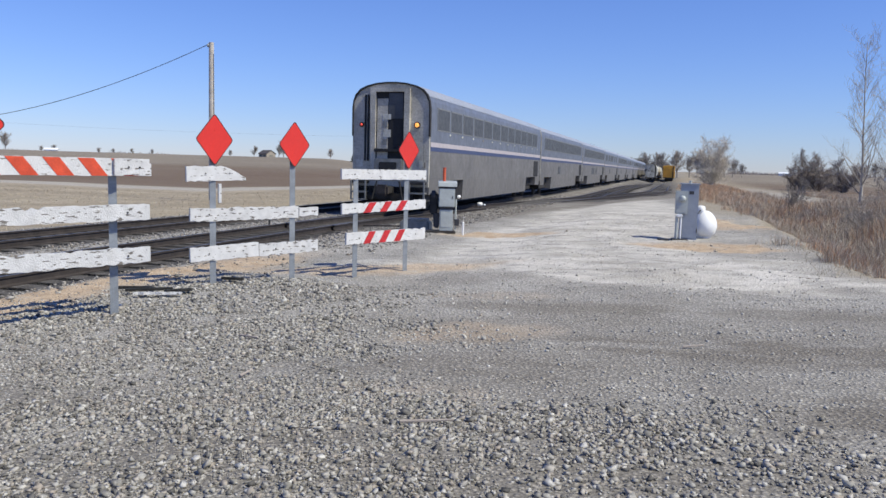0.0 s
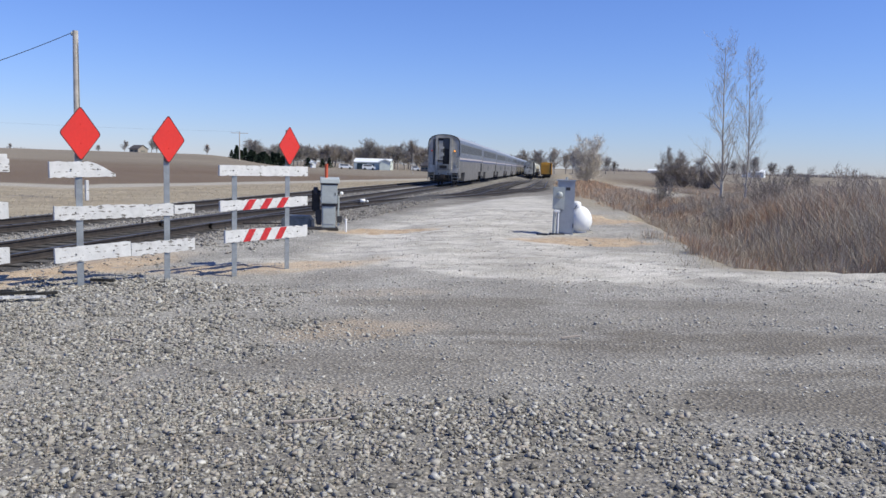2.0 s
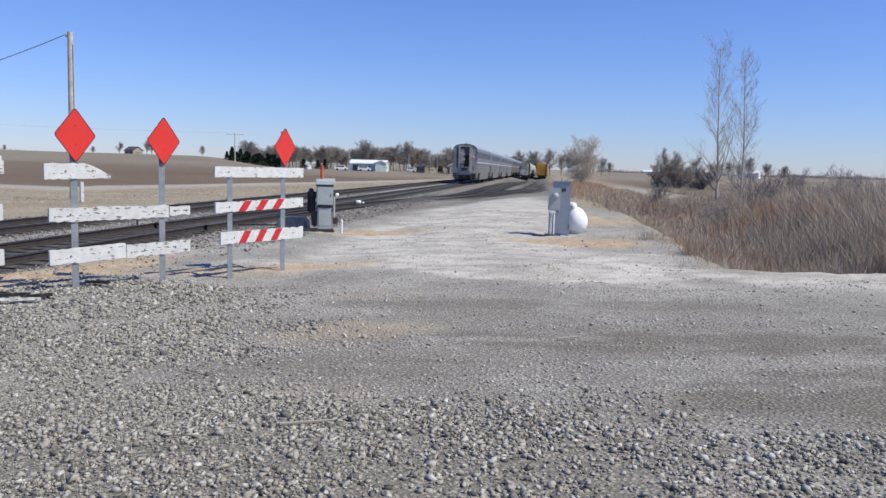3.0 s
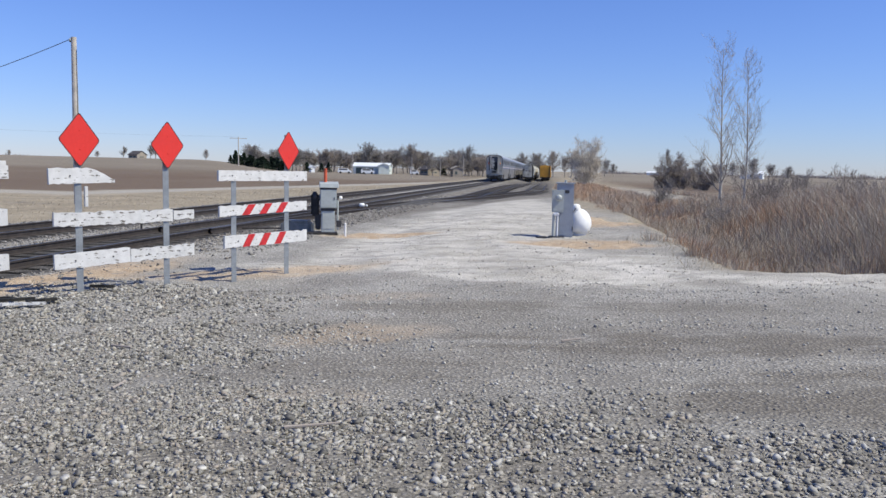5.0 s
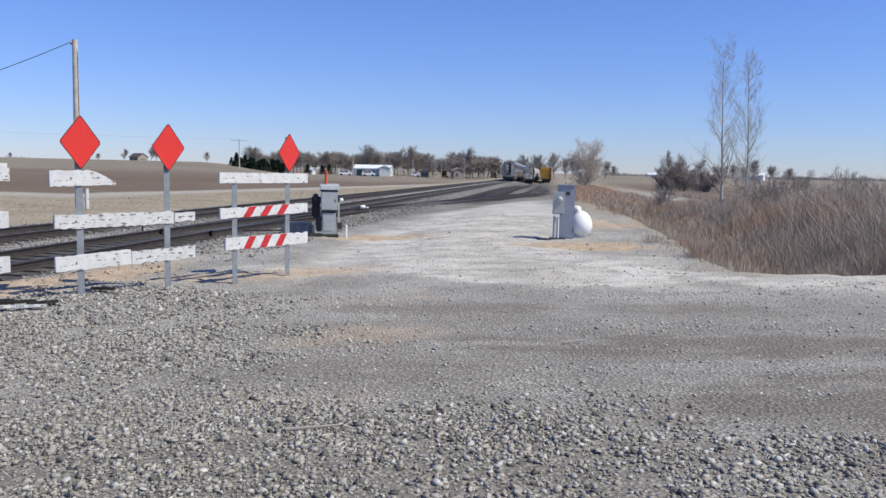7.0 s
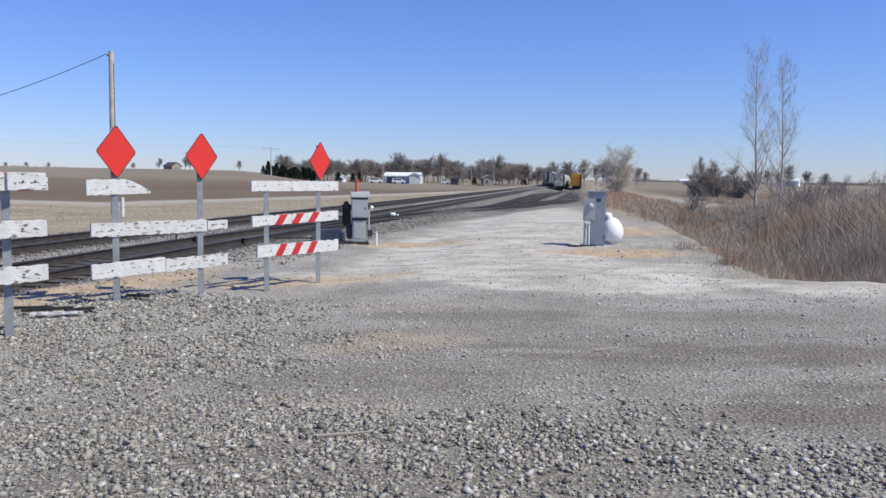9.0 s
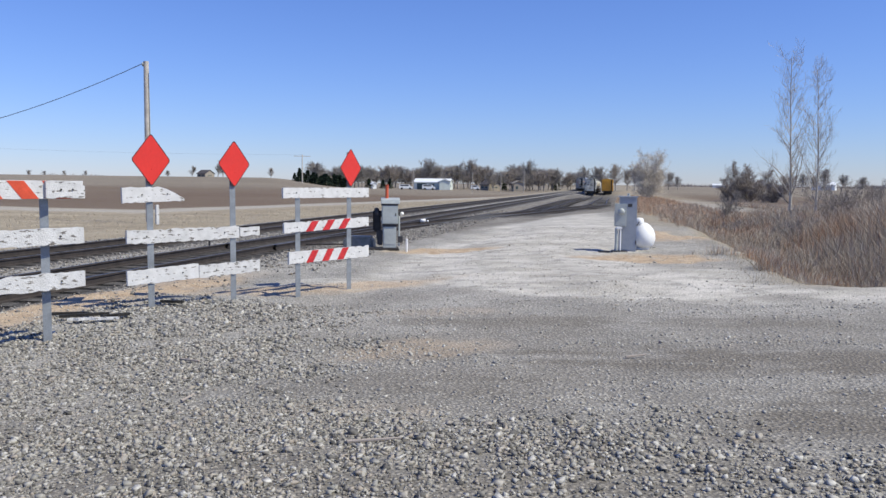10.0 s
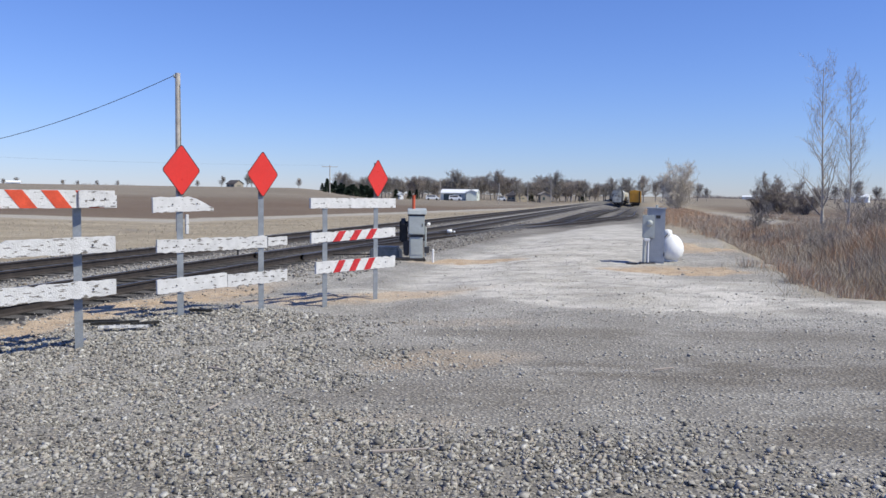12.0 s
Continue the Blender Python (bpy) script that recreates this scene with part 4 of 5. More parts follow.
mats_roof = mat("pale_roof_steel", (0.34, 0.36, 0.40), 0.5, 0.2, 0.08, 1, 0.02)
even = [(1.0 + 1.94 * k, 2.66 + 1.94 * k) for k in range(12)]
sleeper = [(1.5 + 1.62 * k, 2.98 + 1.62 * k) for k in range(14)]
lounge = [(1.6 + 1.55 * k, 3.08 + 1.55 * k) for k in range(15)]
sparse = [(2.0, 4.6), (6.5, 8.9), (10.0, 15.2), (17.5, 19.2), (21.0, 22.6)]
LOW_A = [(23.0, 24.6, 1.28, 2.28, True), (8.6, 9.9, 1.45, 2.05, False)]
LOW_B = [(23.0, 24.6, 1.28, 2.28, True), (9.4, 12.2, 1.40, 2.1, False), (14.0, 15.2, 1.40, 2.1, False)]
rear_car = passenger_car("rear stainless double-deck passenger car with dark end door and marker lamps", even, True, [(23.0, 24.6, 1.28, 2.28, True)])
coach = passenger_car("stainless double-deck passenger car with blue and white side stripes", sleeper, False, LOW_A)
lounge_car = passenger_car("stainless double-deck lounge car with a long window band", lounge, False, LOW_B)
last_car = passenger_car("stainless double-deck passenger car with scattered upper windows", sparse, False, LOW_A)
train = [rear_car, coach, lounge_car, last_car]
for src in (coach, last_car, coach, last_car, coach):
    train.append(copy_thing(src, Matrix()))


def car_pose(s):
    return Matrix.Translation(tp(s, 0.0, RAIL_Z + float(fall(s)))) @ pose(0, 0, 0, 0, 0, -14.0)


# ---- stored freight cars on the sidings ----
def stored_pose(s, off):
    return Matrix.Translation(tp(s, off, RAIL_Z + float(fall(s)) - float(siding_drop(s)))) @ pose(0, 0, 0, 0, 0, -14.0)


def freight_car(name, label, material, length, off, s):
    c = thing(name, label, "freight car", at=stored_pose(s, off))
    if name == "covered_hopper":
        pts = [(0.95, 1.2), (1.35, 1.75), (1.53, 2.5), (1.53, 3.2), (1.38, 3.85), (0.95, 4.3), (0.5, 4.42)]
        part("hopper_body", prism(pts + [(-x, z) for x, z in pts[::-1]], 1.2, length - 1.2, smooth=False), material, c)
        for k in range(3):
            y = 3.0 + k * (length - 6) / 2
            bm = bmesh.new()
            a = [bm.verts.new(v) for v in ((-0.95, y - 1.5, 1.3), (0.95, y - 1.5, 1.3), (0.95, y + 1.5, 1.3), (-0.95, y + 1.5, 1.3))]
            t = [bm.verts.new(v) for v in ((-0.3, y - 0.3, 0.45), (0.3, y - 0.3, 0.45), (0.3, y + 0.3, 0.45), (-0.3, y + 0.3, 0.45))]
            bm.faces.new(a), bm.faces.new(t[::-1])
            for j in range(4):
                bm.faces.new((a[j], t[j], t[(j + 1) % 4], a[(j + 1) % 4]))
            part("chute", bm, material, c)
        for k in range(4):
            part("hatch", lathe([(0.38, 4.40), (0.40, 4.48), (0.1, 4.53)], 14, m=Matrix.Translation((0, 3 + k * (length - 6) / 3, 0))), material, c)
        part("running_board", box(-0.9, 0.6, 4.54, 0.9, length - 0.6, 4.58), DULL_STEEL, c)
        part("end_frame", prism([(-1.4, 1.1), (-1.28, 1.1), (-0.4, 4.3), (0.4, 4.3), (1.28, 1.1), (1.4, 1.1), (0.55, 4.45), (-0.55, 4.45)], 0.45, 0.6), material, c)
    else:
        pts = [(1.5, 1.1), (1.5, 4.1), (1.35, 4.3), (0.0, 4.5)]
        part("box_body", prism(pts + [(-x, z) for x, z in pts[-2::-1]], 0.4, length - 0.4), material, c)
        for x in (-1.1, -0.55, 0.0, 0.55, 1.1):
            part("end_rib", box(x - 0.06, 0.30, 1.2, x + 0.06, 0.40, 4.1, 0.02), material, c)
        for k in range(9):
            part("side_rib", box(1.5, 1.0 + k * (length - 2) / 8, 1.2, 1.58, 1.14 + k * (length - 2) / 8, 4.1), material, c)
    part("sill", box(-1.35, 0.1, 0.95, 1.35, length - 0.1, 1.2, 0.02), UNDER, c)
    part("coupler", box(-0.15, -0.4, 0.75, 0.15, 0.3, 1.0, 0.04), UNDER, c)
    part("ladder", box(0.95, 0.20, 1.0, 1.25, 0.28, 4.2), UNDER, c)
    bogie(c, 2.0), bogie(c, length - 2.0)
    return c


h = freight_car("covered_hopper", "cream-white covered hopper wagon parked on a siding", HOPPER_WHITE, 16.5, 4.75, 208)
tagged(h, group="stored hopper wagons")
for k in range(1, 7):
    copy_thing(h, stored_pose(208 + 17.4 * k, 4.75))
y1 = freight_car("yellow_boxcar", "rusty yellow boxcar parked on a siding", CAR_YELLOW, 15.5, 9.0, 222)
tagged(y1, group="stored yellow wagons")
for k in (1, 2):
    copy_thing(y1, stored_pose(222 + 16.4 * k, 9.0))


# ---- loose stones ----
def ramp_material(name, colors, rough=0.9):
    m = bpy.data.materials.new(name)
    m.use_nodes = True
    nt = m.node_tree
    bsdf = nt.nodes["Principled BSDF"]
    bsdf.inputs["Roughness"].default_value = rough
    bsdf.inputs["Specular IOR Level"].default_value = 0.2
    geo = nt.nodes.new("ShaderNodeNewGeometry")
    ramp = nt.nodes.new("ShaderNodeValToRGB")
    el = ramp.color_ramp.elements
    while len(el) < len(colors):
        el.new(0.5)
    for k, c in enumerate(colors):
        el[k].position, el[k].color = k / (len(colors) - 1), (*c, 1)
    nt.links.new(geo.outputs["Random Per Island"], ramp.inputs[0])
    tc, n = nt.nodes.new("ShaderNodeTexCoord"), nt.nodes.new("ShaderNodeTexNoise")
    n.inputs["Scale"].default_value = 35
    nt.links.new(tc.outputs["Object"], n.inputs["Vector"])
    r = nt.nodes.new("ShaderNodeMapRange")
    for i, q in enumerate((0.3, 0.7, 0.75, 1.2)):
        r.inputs[i + 1].default_value = q
    nt.links.new(n.outputs["Fac"], r.inputs[0])
    x = nt.nodes.new("ShaderNodeMix")
    x.data_type, x.blend_type = "RGBA", "MULTIPLY"
    x.inputs[0].default_value = 1
    nt.links.new(ramp.outputs[0], x.inputs[6]), nt.links.new(r.outputs[0], x.inputs[7])
    nt.links.new(x.outputs[2], bsdf.inputs["Base Color"])
    return m


STONE = ramp_material("crushed_grey_stone", [(0.09, 0.086, 0.08), (0.20, 0.19, 0.172), (0.29, 0.277, 0.25), (0.35, 0.337, 0.306), (0.32, 0.28, 0.238), (0.39, 0.375, 0.343), (0.50, 0.484, 0.45)])
BALLAST = ramp_material("grey_track_ballast", [(0.10, 0.095, 0.09), (0.19, 0.18, 0.165), (0.26, 0.245, 0.225), (0.32, 0.302, 0.278), (0.22, 0.19, 0.16), (0.39, 0.375, 0.35)])
RUBBLE = ramp_material("pale_limestone_rubble", [(0.33, 0.315, 0.288), (0.40, 0.383, 0.35), (0.38, 0.365, 0.335), (0.46, 0.445, 0.41), (0.33, 0.285, 0.235), (0.56, 0.545, 0.51)])
CUBE_V = np.array([(a, b, c) for a in (-1, 1) for b in (-1, 1) for c in (-1, 1)], float) * 0.72
CUBE_F = np.array([(0, 1, 3), (0, 3, 2), (4, 6, 7), (4, 7, 5), (0, 4, 5), (0, 5, 1), (2, 3, 7), (2, 7, 6), (0, 2, 6), (0, 6, 4), (1, 5, 7), (1, 7, 3)])
OCT_V = np.array([(1, 0, 0), (-1, 0, 0), (0, 1, 0), (0, -1, 0), (0, 0, 1), (0, 0, -1)], float)
OCT_F = np.array([(0, 2, 4), (2, 1, 4), (1, 3, 4), (3, 0, 4), (2, 0, 5), (1, 2, 5), (3, 1, 5), (0, 3, 5)])


def scatter_stones(name, x, y, size, material, label, rng, base=(CUBE_V, CUBE_F)):
    bv, bf = base
    n, k = len(x), len(bv)
    v = np.repeat(bv[None], n, 0) * rng.uniform(0.45, 1.35, (n, k, 1)) + rng.normal(0, 0.16, (n, k, 3))
    v *= rng.uniform(0.55, 1.15, (n, 1, 3)) * np.array([1.15, 1.0, 0.72])
    a, b = rng.uniform(0, 6.28, n), rng.normal(0, 0.45, n)
    ca, sa, cb, sb = np.cos(a)[:, None], np.sin(a)[:, None], np.cos(b)[:, None], np.sin(b)[:, None]
    vy, vz = v[..., 1] * cb - v[..., 2] * sb, v[..., 1] * sb + v[..., 2] * cb
    vx, vy = v[..., 0] * ca - vy * sa, v[..., 0] * sa + vy * ca
    v = np.stack([vx, vy, vz], -1) * size[:, None, None]
    v += np.stack([x, y, ground_z(x, y) + size * rng.uniform(0.05, 0.45, n)], 1)[:, None]
    f = bf[None] + (np.arange(n) * k)[:, None, None]
    ob = soup(name, v.reshape(-1, 3), f.reshape(-1, bf.shape[1]), material, kind="stuff")
    return tagged(ob, label, "gravel")


def loose_stones():
    rng = np.random.RandomState(7)
    n = 420000
    y = np.sqrt(rng.uniform(3.3 ** 2, 13.0 ** 2, n))
    x = y * np.tan(np.radians(rng.uniform(-36, 40, n)))
    off = across(x, y)
    patchy = 0.62 + 0.5 * lumps(x, y, 1.3, 31) + 0.3 * lumps(x, y, 0.45, 32)
    heap = (1 - sstep(y + 0.10 * x + 0.6 * lumps(x, y, 2.0, 33), 4.6, 6.6)) * (0.55 + 0.45 * sstep(x, -1.5, 0.8)) * (1 - 0.35 * sstep(x, 2.2, 3.6))
    left = (1 - sstep(x + 0.07 * y + 0.6 * lumps(x, y, 2, 34), -1.2, 1.0)) * sstep(off, 3.4, 3.9) * (1 - sstep(y + 0.4 * x, 10.4, 12.0))
    streak = np.clip(lumps(x * 0.35, y, 0.9, 37), 0, 1) * (1 - left)
    p = np.clip(0.14 + 0.52 * heap + 0.60 * left + 0.25 * streak, 0, 1) * np.clip(patchy, 0.15, 1)
    p *= 1 - sstep(y - 0.1 * x, 10.8, 12.0) * 0.9
    p *= 1 - 0.85 * wheel_dirt(x, y)
    keep = rng.uniform(size=n) < p * (0.45 + 0.55 * (y < 8.5))
    x, y, heap, left = x[keep], y[keep], heap[keep], left[keep]
    size = np.clip(rng.lognormal(-4.50, 0.46, len(x)), 0.005, 0.030) * (0.74 + 0.28 * heap + 0.42 * left * sstep(y, 5.5, 9.0))
    big = size > 0.0155
    fine = ~big
    pale = big & (heap < 0.25) & (left < 0.3)
    big &= ~pale
    scatter_stones("pale_gravel", x[pale], y[pale], size[pale], RUBBLE, "scattered pale crushed stones on packed dirt", rng)
    scatter_stones("gravel", x[big], y[big], size[big], STONE, "loose crushed grey gravel with coarse stones", rng)
    worn = fine & (heap < 0.25) & (left < 0.3)
    fine &= ~worn
    scatter_stones("fine_gravel", x[fine], y[fine], size[fine] * 1.15, STONE, "fine crushed grey gravel chips", rng, (OCT_V, OCT_F))
    scatter_stones("pale_chips", x[worn], y[worn], size[worn] * 1.15, RUBBLE, "fine pale stone chips on packed dirt", rng, (OCT_V, OCT_F))
    n = 46000
    s, off = rng.uniform(6, 60, n), rng.uniform(-6.5, 4.4, n)
    keep = (rng.uniform(size=n) < 1.25 - s / 70) & (np.abs(np.abs(off) - 0.7535) > 0.10) & (np.abs(np.abs(off + 3.95) - 0.7535) > 0.10)
    keep &= (np.abs(off) > 1.25) & (np.abs(off + 3.95) > 1.25) & (np.abs(off - np.interp(s, [24, 32, 40, 57, 76, 84], [0, 0.55, 1.95, 4.9, 8.3, 9.0])) > 1.2)
    keep &= (off < 1.75) | (s > 18) | (rng.uniform(size=n) < 0.15)
    q = TX + s * TSIN + off * TCOS, s * TCOS - off * TSIN
    x, y, s = q[0][keep], q[1][keep], s[keep]
    size = np.clip(rng.lognormal(-3.65, 0.3, len(x)), 0.012, 0.06) * (1 + s / 80)
    scatter_stones("ballast", x, y, size, BALLAST, "crushed stone ballast between and beside the rails", rng, (OCT_V, OCT_F))
    n = 60000
    y = np.sqrt(rng.uniform(10.5 ** 2, 32.0 ** 2, n))
    x = y * np.tan(np.radians(rng.uniform(-24, 38, n)))
    off = across(x, y)
    keep = (off > 3.2) & (off < 13.6) & (rng.uniform(size=n) < np.clip(0.35 + 0.75 * lumps(x, y, 1.1, 35) + 0.4 * lumps(x, y, 3.5, 36), 0.04, 1))
    x, y = x[keep], y[keep]
    size = np.clip(rng.lognormal(-4.5, 0.40, len(x)), 0.006, 0.04)
    scatter_stones("limestone_rubble", x, y, size, RUBBLE, "pale limestone rubble strewn over the yard", rng, (OCT_V, OCT_F))


loose_stones()


# ---- dry brush on the bank ----
def blades(x, y, z, height, width, rng, lean=0.25, bend=0.3):
    """Thin tapered stalks, three joints each."""
    n = len(x)
    a, b = rng.uniform(0, 6.28, n), rng.uniform(0, 6.28, n)
    l = height * np.abs(rng.normal(0, lean, n))
    dx, dy = np.cos(a) * l, np.sin(a) * l
    wx, wy = np.cos(b) * width, np.sin(b) * width
    rows = []
    for q, w in ((0, 1.0), (0.5, 0.8), (1.0, 0.12)):
        k = q ** (1 + bend)
        cx, cy, cz = x + dx * k, y + dy * k, z + height * q * (1 - 0.15 * q)
        rows += [np.stack([cx - wx * w, cy - wy * w, cz], 1), np.stack([cx + wx * w, cy + wy * w, cz], 1)]
    v = np.stack(rows, 1).reshape(-1, 3)
    base = (np.arange(n) * 6)[:, None]
    f = np.concatenate([base + np.array([[0, 1, 3, 2]]), base + np.array([[2, 3, 5, 4]])])
    return v, f


GRASS_RED = ramp_material("red_brown_dry_grass", [(0.24, 0.178, 0.132), (0.37, 0.265, 0.185), (0.55, 0.285, 0.15), (0.45, 0.37, 0.29), (0.37, 0.32, 0.27)])
GRASS_GREY = ramp_material("grey_dead_weeds", [(0.20, 0.176, 0.15), (0.34, 0.30, 0.253), (0.47, 0.418, 0.358), (0.60, 0.545, 0.467), (0.42, 0.327, 0.24)])
GRASS_STRAW = ramp_material("pale_straw_grass", [(0.34, 0.285, 0.205), (0.44, 0.378, 0.28), (0.52, 0.45, 0.34), (0.40, 0.342, 0.255)])


def on_bank(x, y, rng, edge=0.0):
    off = across(x, y)
    e = 13.4 + 0.9 * lumps(x, y, 3, 41) + edge + 1.3 * sstep(y, 20, 23) * (1 - sstep(y, 30, 33))
    return (np.hypot((x - 10.7) / 1.7, (y - 27.8) / 2.2) > 1) & (off > e) & (y + 0.12 * (x - 8) + 0.6 * lumps(x, y, 2, 42) > 14.1 + edge)


def brush():
    rng = np.random.RandomState(12)
    n = 480000
    d = rng.uniform(15.0, 75.0, n) ** 1.0
    az = np.radians(rng.uniform(17, 41, n))
    x, y = d * np.sin(az), d * np.cos(az)
    off = across(x, y)
    clump = lumps(x, y, 2.2, 43) + 0.6 * lumps(x, y, 0.8, 44)
    keep = on_bank(x, y, rng) & (off < 36) & ((off < 21) | (y < 48)) & (np.hypot(x - 22.5 - 0.236 * (y - 53.5), 0.3 * np.minimum(y - 52, 0)) > 1.4) & (rng.uniform(size=n) < np.clip(0.55 + 0.45 * clump, 0.08, 1))
    x, y, d, off, clump = x[keep], y[keep], d[keep], off[keep], clump[keep]
    tall = 0.28 + (1.0 * sstep(off, 14.8, 20)) * (1 - 0.8 * sstep(y, 24, 34)) + 0.22 * np.clip(clump, -1, 1)
    h = np.maximum(tall, 0.12) * rng.uniform(0.35, 1.35, len(x)) * (1 - 0.25 * sstep(d, 30, 60))
    z = ground_z(x, y) - 0.03
    red = rng.uniform(size=len(x)) < 0.18 + 0.62 * sstep(lumps(x, y, 5, 45), -0.1, 0.5) * (1 - sstep(d, 30, 60) * 0.4)
    for name, sel, m, w, label in (("dry_grass", red, GRASS_RED, 0.0030, "thick stand of red-brown dry prairie grass"), ("dead_weeds", ~red, GRASS_GREY, 0.0028, "tangle of grey-brown dead weeds on the bank")):
        wd = w * (0.6 + d[sel] / 26) * rng.uniform(0.6, 1.5, sel.sum())
        v, f = blades(x[sel], y[sel], z[sel], h[sel] * (1.0 if name == "dry_grass" else 1.12), wd, rng, 0.42 if name == "dry_grass" else 0.55)
        tagged(soup(name, v, f, m, kind="stuff"), label, "grass")
    # low straw on the verge beyond the tracks and round the yard's edge
    n = 34000
    s, o = rng.uniform(8, 110, n), rng.uniform(-34, -7.2, n)
    x, y = TX + s * TSIN + o * TCOS, s * TCOS - o * TSIN
    keep = (road_side(x, y) < -5) & (rng.uniform(size=n) < np.clip(0.6 + 0.5 * lumps(x, y, 3, 46), 0.1, 1))
    x, y = x[keep], y[keep]
    d = np.hypot(x, y)
    v, f = blades(x, y, ground_z(x, y) - 0.02, rng.uniform(0.04, 0.13, len(x)), 0.006 * (0.5 + d / 24), rng, 1.2)
    tagged(soup("straw_grass", v, f, GRASS_STRAW, kind="stuff"), "short pale straw-coloured grass along the far verge", "grass")
    n = 26000
    x, y = rng.uniform(6, 26, n), rng.uniform(12.3, 34, n)
    keep = on_bank(x, y, rng, -0.6) & ~on_bank(x, y, rng, 0.3) & (rng.uniform(size=n) < 0.6)
    x, y = x[keep], y[keep]
    v, f = blades(x, y, ground_z(x, y) - 0.02, rng.uniform(0.05, 0.24, len(x)), np.full(len(x), 0.004), rng, 0.6)
    tagged(soup("verge_grass", v, f, GRASS_STRAW, kind="stuff"), "sparse dry grass at the gravel's edge", "grass")
    n = 46000
    s, o = rng.uniform(38, 150, n), rng.uniform(10.6, 17.5, n)
    x, y = TX + s * TSIN + o * TCOS, s * TCOS - o * TSIN
    keep = (rng.uniform(size=n) < np.clip(0.55 + 0.6 * lumps(x, y, 4, 47), 0.05, 1) * (1 - 0.6 * sstep(s, 90, 150))) & (o + 1.2 * lumps(x, y, 5, 48) > 11.6 + 1.2 * (1 - sstep(s, 40, 60)))
    x, y = x[keep], y[keep]
    d = np.hypot(x, y)
    v, f = blades(x, y, ground_z(x, y) - 0.03, rng.uniform(0.10, 0.55, len(x)), 0.0034 * (0.6 + d / 26), rng, 0.75)
    tagged(soup("prairie_grass", v, f, GRASS_RED, kind="stuff"), "reddish dry grass along the ditch beside the sidings", "grass")
    n = 1500
    x, y = rng.uniform(-2.2, 0.2, n), rng.uniform(3.6, 5.4, n)
    v, f = blades(x, y, ground_z(x, y), rng.uniform(0.05, 0.30, n) * rng.uniform(0.2, 1, n), np.full(n, 0.0015), rng, 0.3)
    tagged(soup("thin_stalks", v[: 6 * 260], f[(f < 6 * 260).all(1)], GRASS_GREY, kind="stuff"), "few thin dry stalks in gravel", "grass")


brush()


# ---- bare trees ----
def tube(V, F, p, q, r0, r1, sides, upright=False):
    d = (q - p).normalized()
    u = Vector((1, 0, 0)) if upright else d.orthogonal().normalized()
    w = Vector((0, 1, 0)) if upright else d.cross(u)
    b = len(V)
    for c, r in ((p, r0), (q, r1)):
        for k in range(sides):
            an = 2 * math.pi * k / sides
            V.append(tuple(c + (u * math.cos(an) + w * math.sin(an)) * r))
    for k in range(sides):
        F.append((b + k, b + (k + 1) % sides, b + sides + (k + 1) % sides, b + sides + k))


def limb(store, p, d, length, r, level, rng, spec):
    """A crooked limb that carries side shoots."""
    steps = spec["steps"] if level == 0 else 3
    V, F = store[0] if level <= spec["wood"] else store[1]
    sides = 7 if level == 0 else (4 if level == 1 else 3)
    for k in range(steps):
        r1 = r * (1 - spec["taper"] / steps) if level == 0 else r * 0.72
        r1 = max(r1, spec["thin"])
        bent = (d + Vector((rng.gauss(0, 1), rng.gauss(0, 1), rng.gauss(0, 1))) * spec["crook"] * (spec["sway"] if level == 0 else 1) + Vector((0, 0, spec["rise"] * (level > 0)))).normalized()
        q = p + bent * length / steps
        tube(V, F, p, q, r, r1, sides, level == 0)
        if level < spec["levels"]:
            first = spec["bare"] if level == 0 else 0.0
            if (k + 1) / steps > first:
                for j in range(spec["shoots"][level]):
                    an = rng.uniform(0, 6.28)
                    side = (bent.orthogonal().normalized() * math.cos(an) + bent.cross(bent.orthogonal()).normalized() * math.sin(an))
                    open_ = rng.uniform(*spec["angle"])
                    nd = (bent * math.cos(open_) + side * math.sin(open_)).normalized()
                    frac = 1 - 0.55 * ((k + 1) / steps if level == 0 else 0)
                    at = p.lerp(q, rng.uniform(0.2, 1))
                    limb(store, at, nd, length * spec["ratio"][level] * frac * rng.uniform(0.6, 1.1), max(r1 * 0.5, spec["thin"]), level + 1, rng, spec)
        p, d, r = q, bent, r1


SAPLING = dict(steps=12, taper=1.7, sway=0.2, levels=3, wood=0, shoots=(3, 3, 2), ratio=(0.30, 0.45, 0.5), angle=(0.5, 0.95), crook=0.16, rise=0.20, bare=0.14, thin=0.0030)
BROAD = dict(steps=5, taper=0.75, sway=0.35, levels=3, wood=1, shoots=(5, 4, 4), ratio=(0.72, 0.55, 0.5), angle=(0.35, 1.0), crook=0.22, rise=0.12, bare=0.25, thin=0.020)
SHRUB = dict(steps=5, taper=0.75, sway=0.35, levels=2, wood=0, shoots=(5, 4), ratio=(0.6, 0.55), angle=(0.3, 1.2), crook=0.25, rise=0.1, bare=0.0, thin=0.014)


def welded(V, F):
    """Joins the rings that two lengths of a stem share."""
    seen, index, out = {}, [], []
    for v in V:
        key = tuple(round(c, 4) for c in v)
        if key not in seen:
            seen[key] = len(out)
            out.append(v)
        index.append(seen[key])
    faces = [tuple(index[i] for i in f) for f in F]
    return out, [f for f in faces if len(set(f)) == 4]


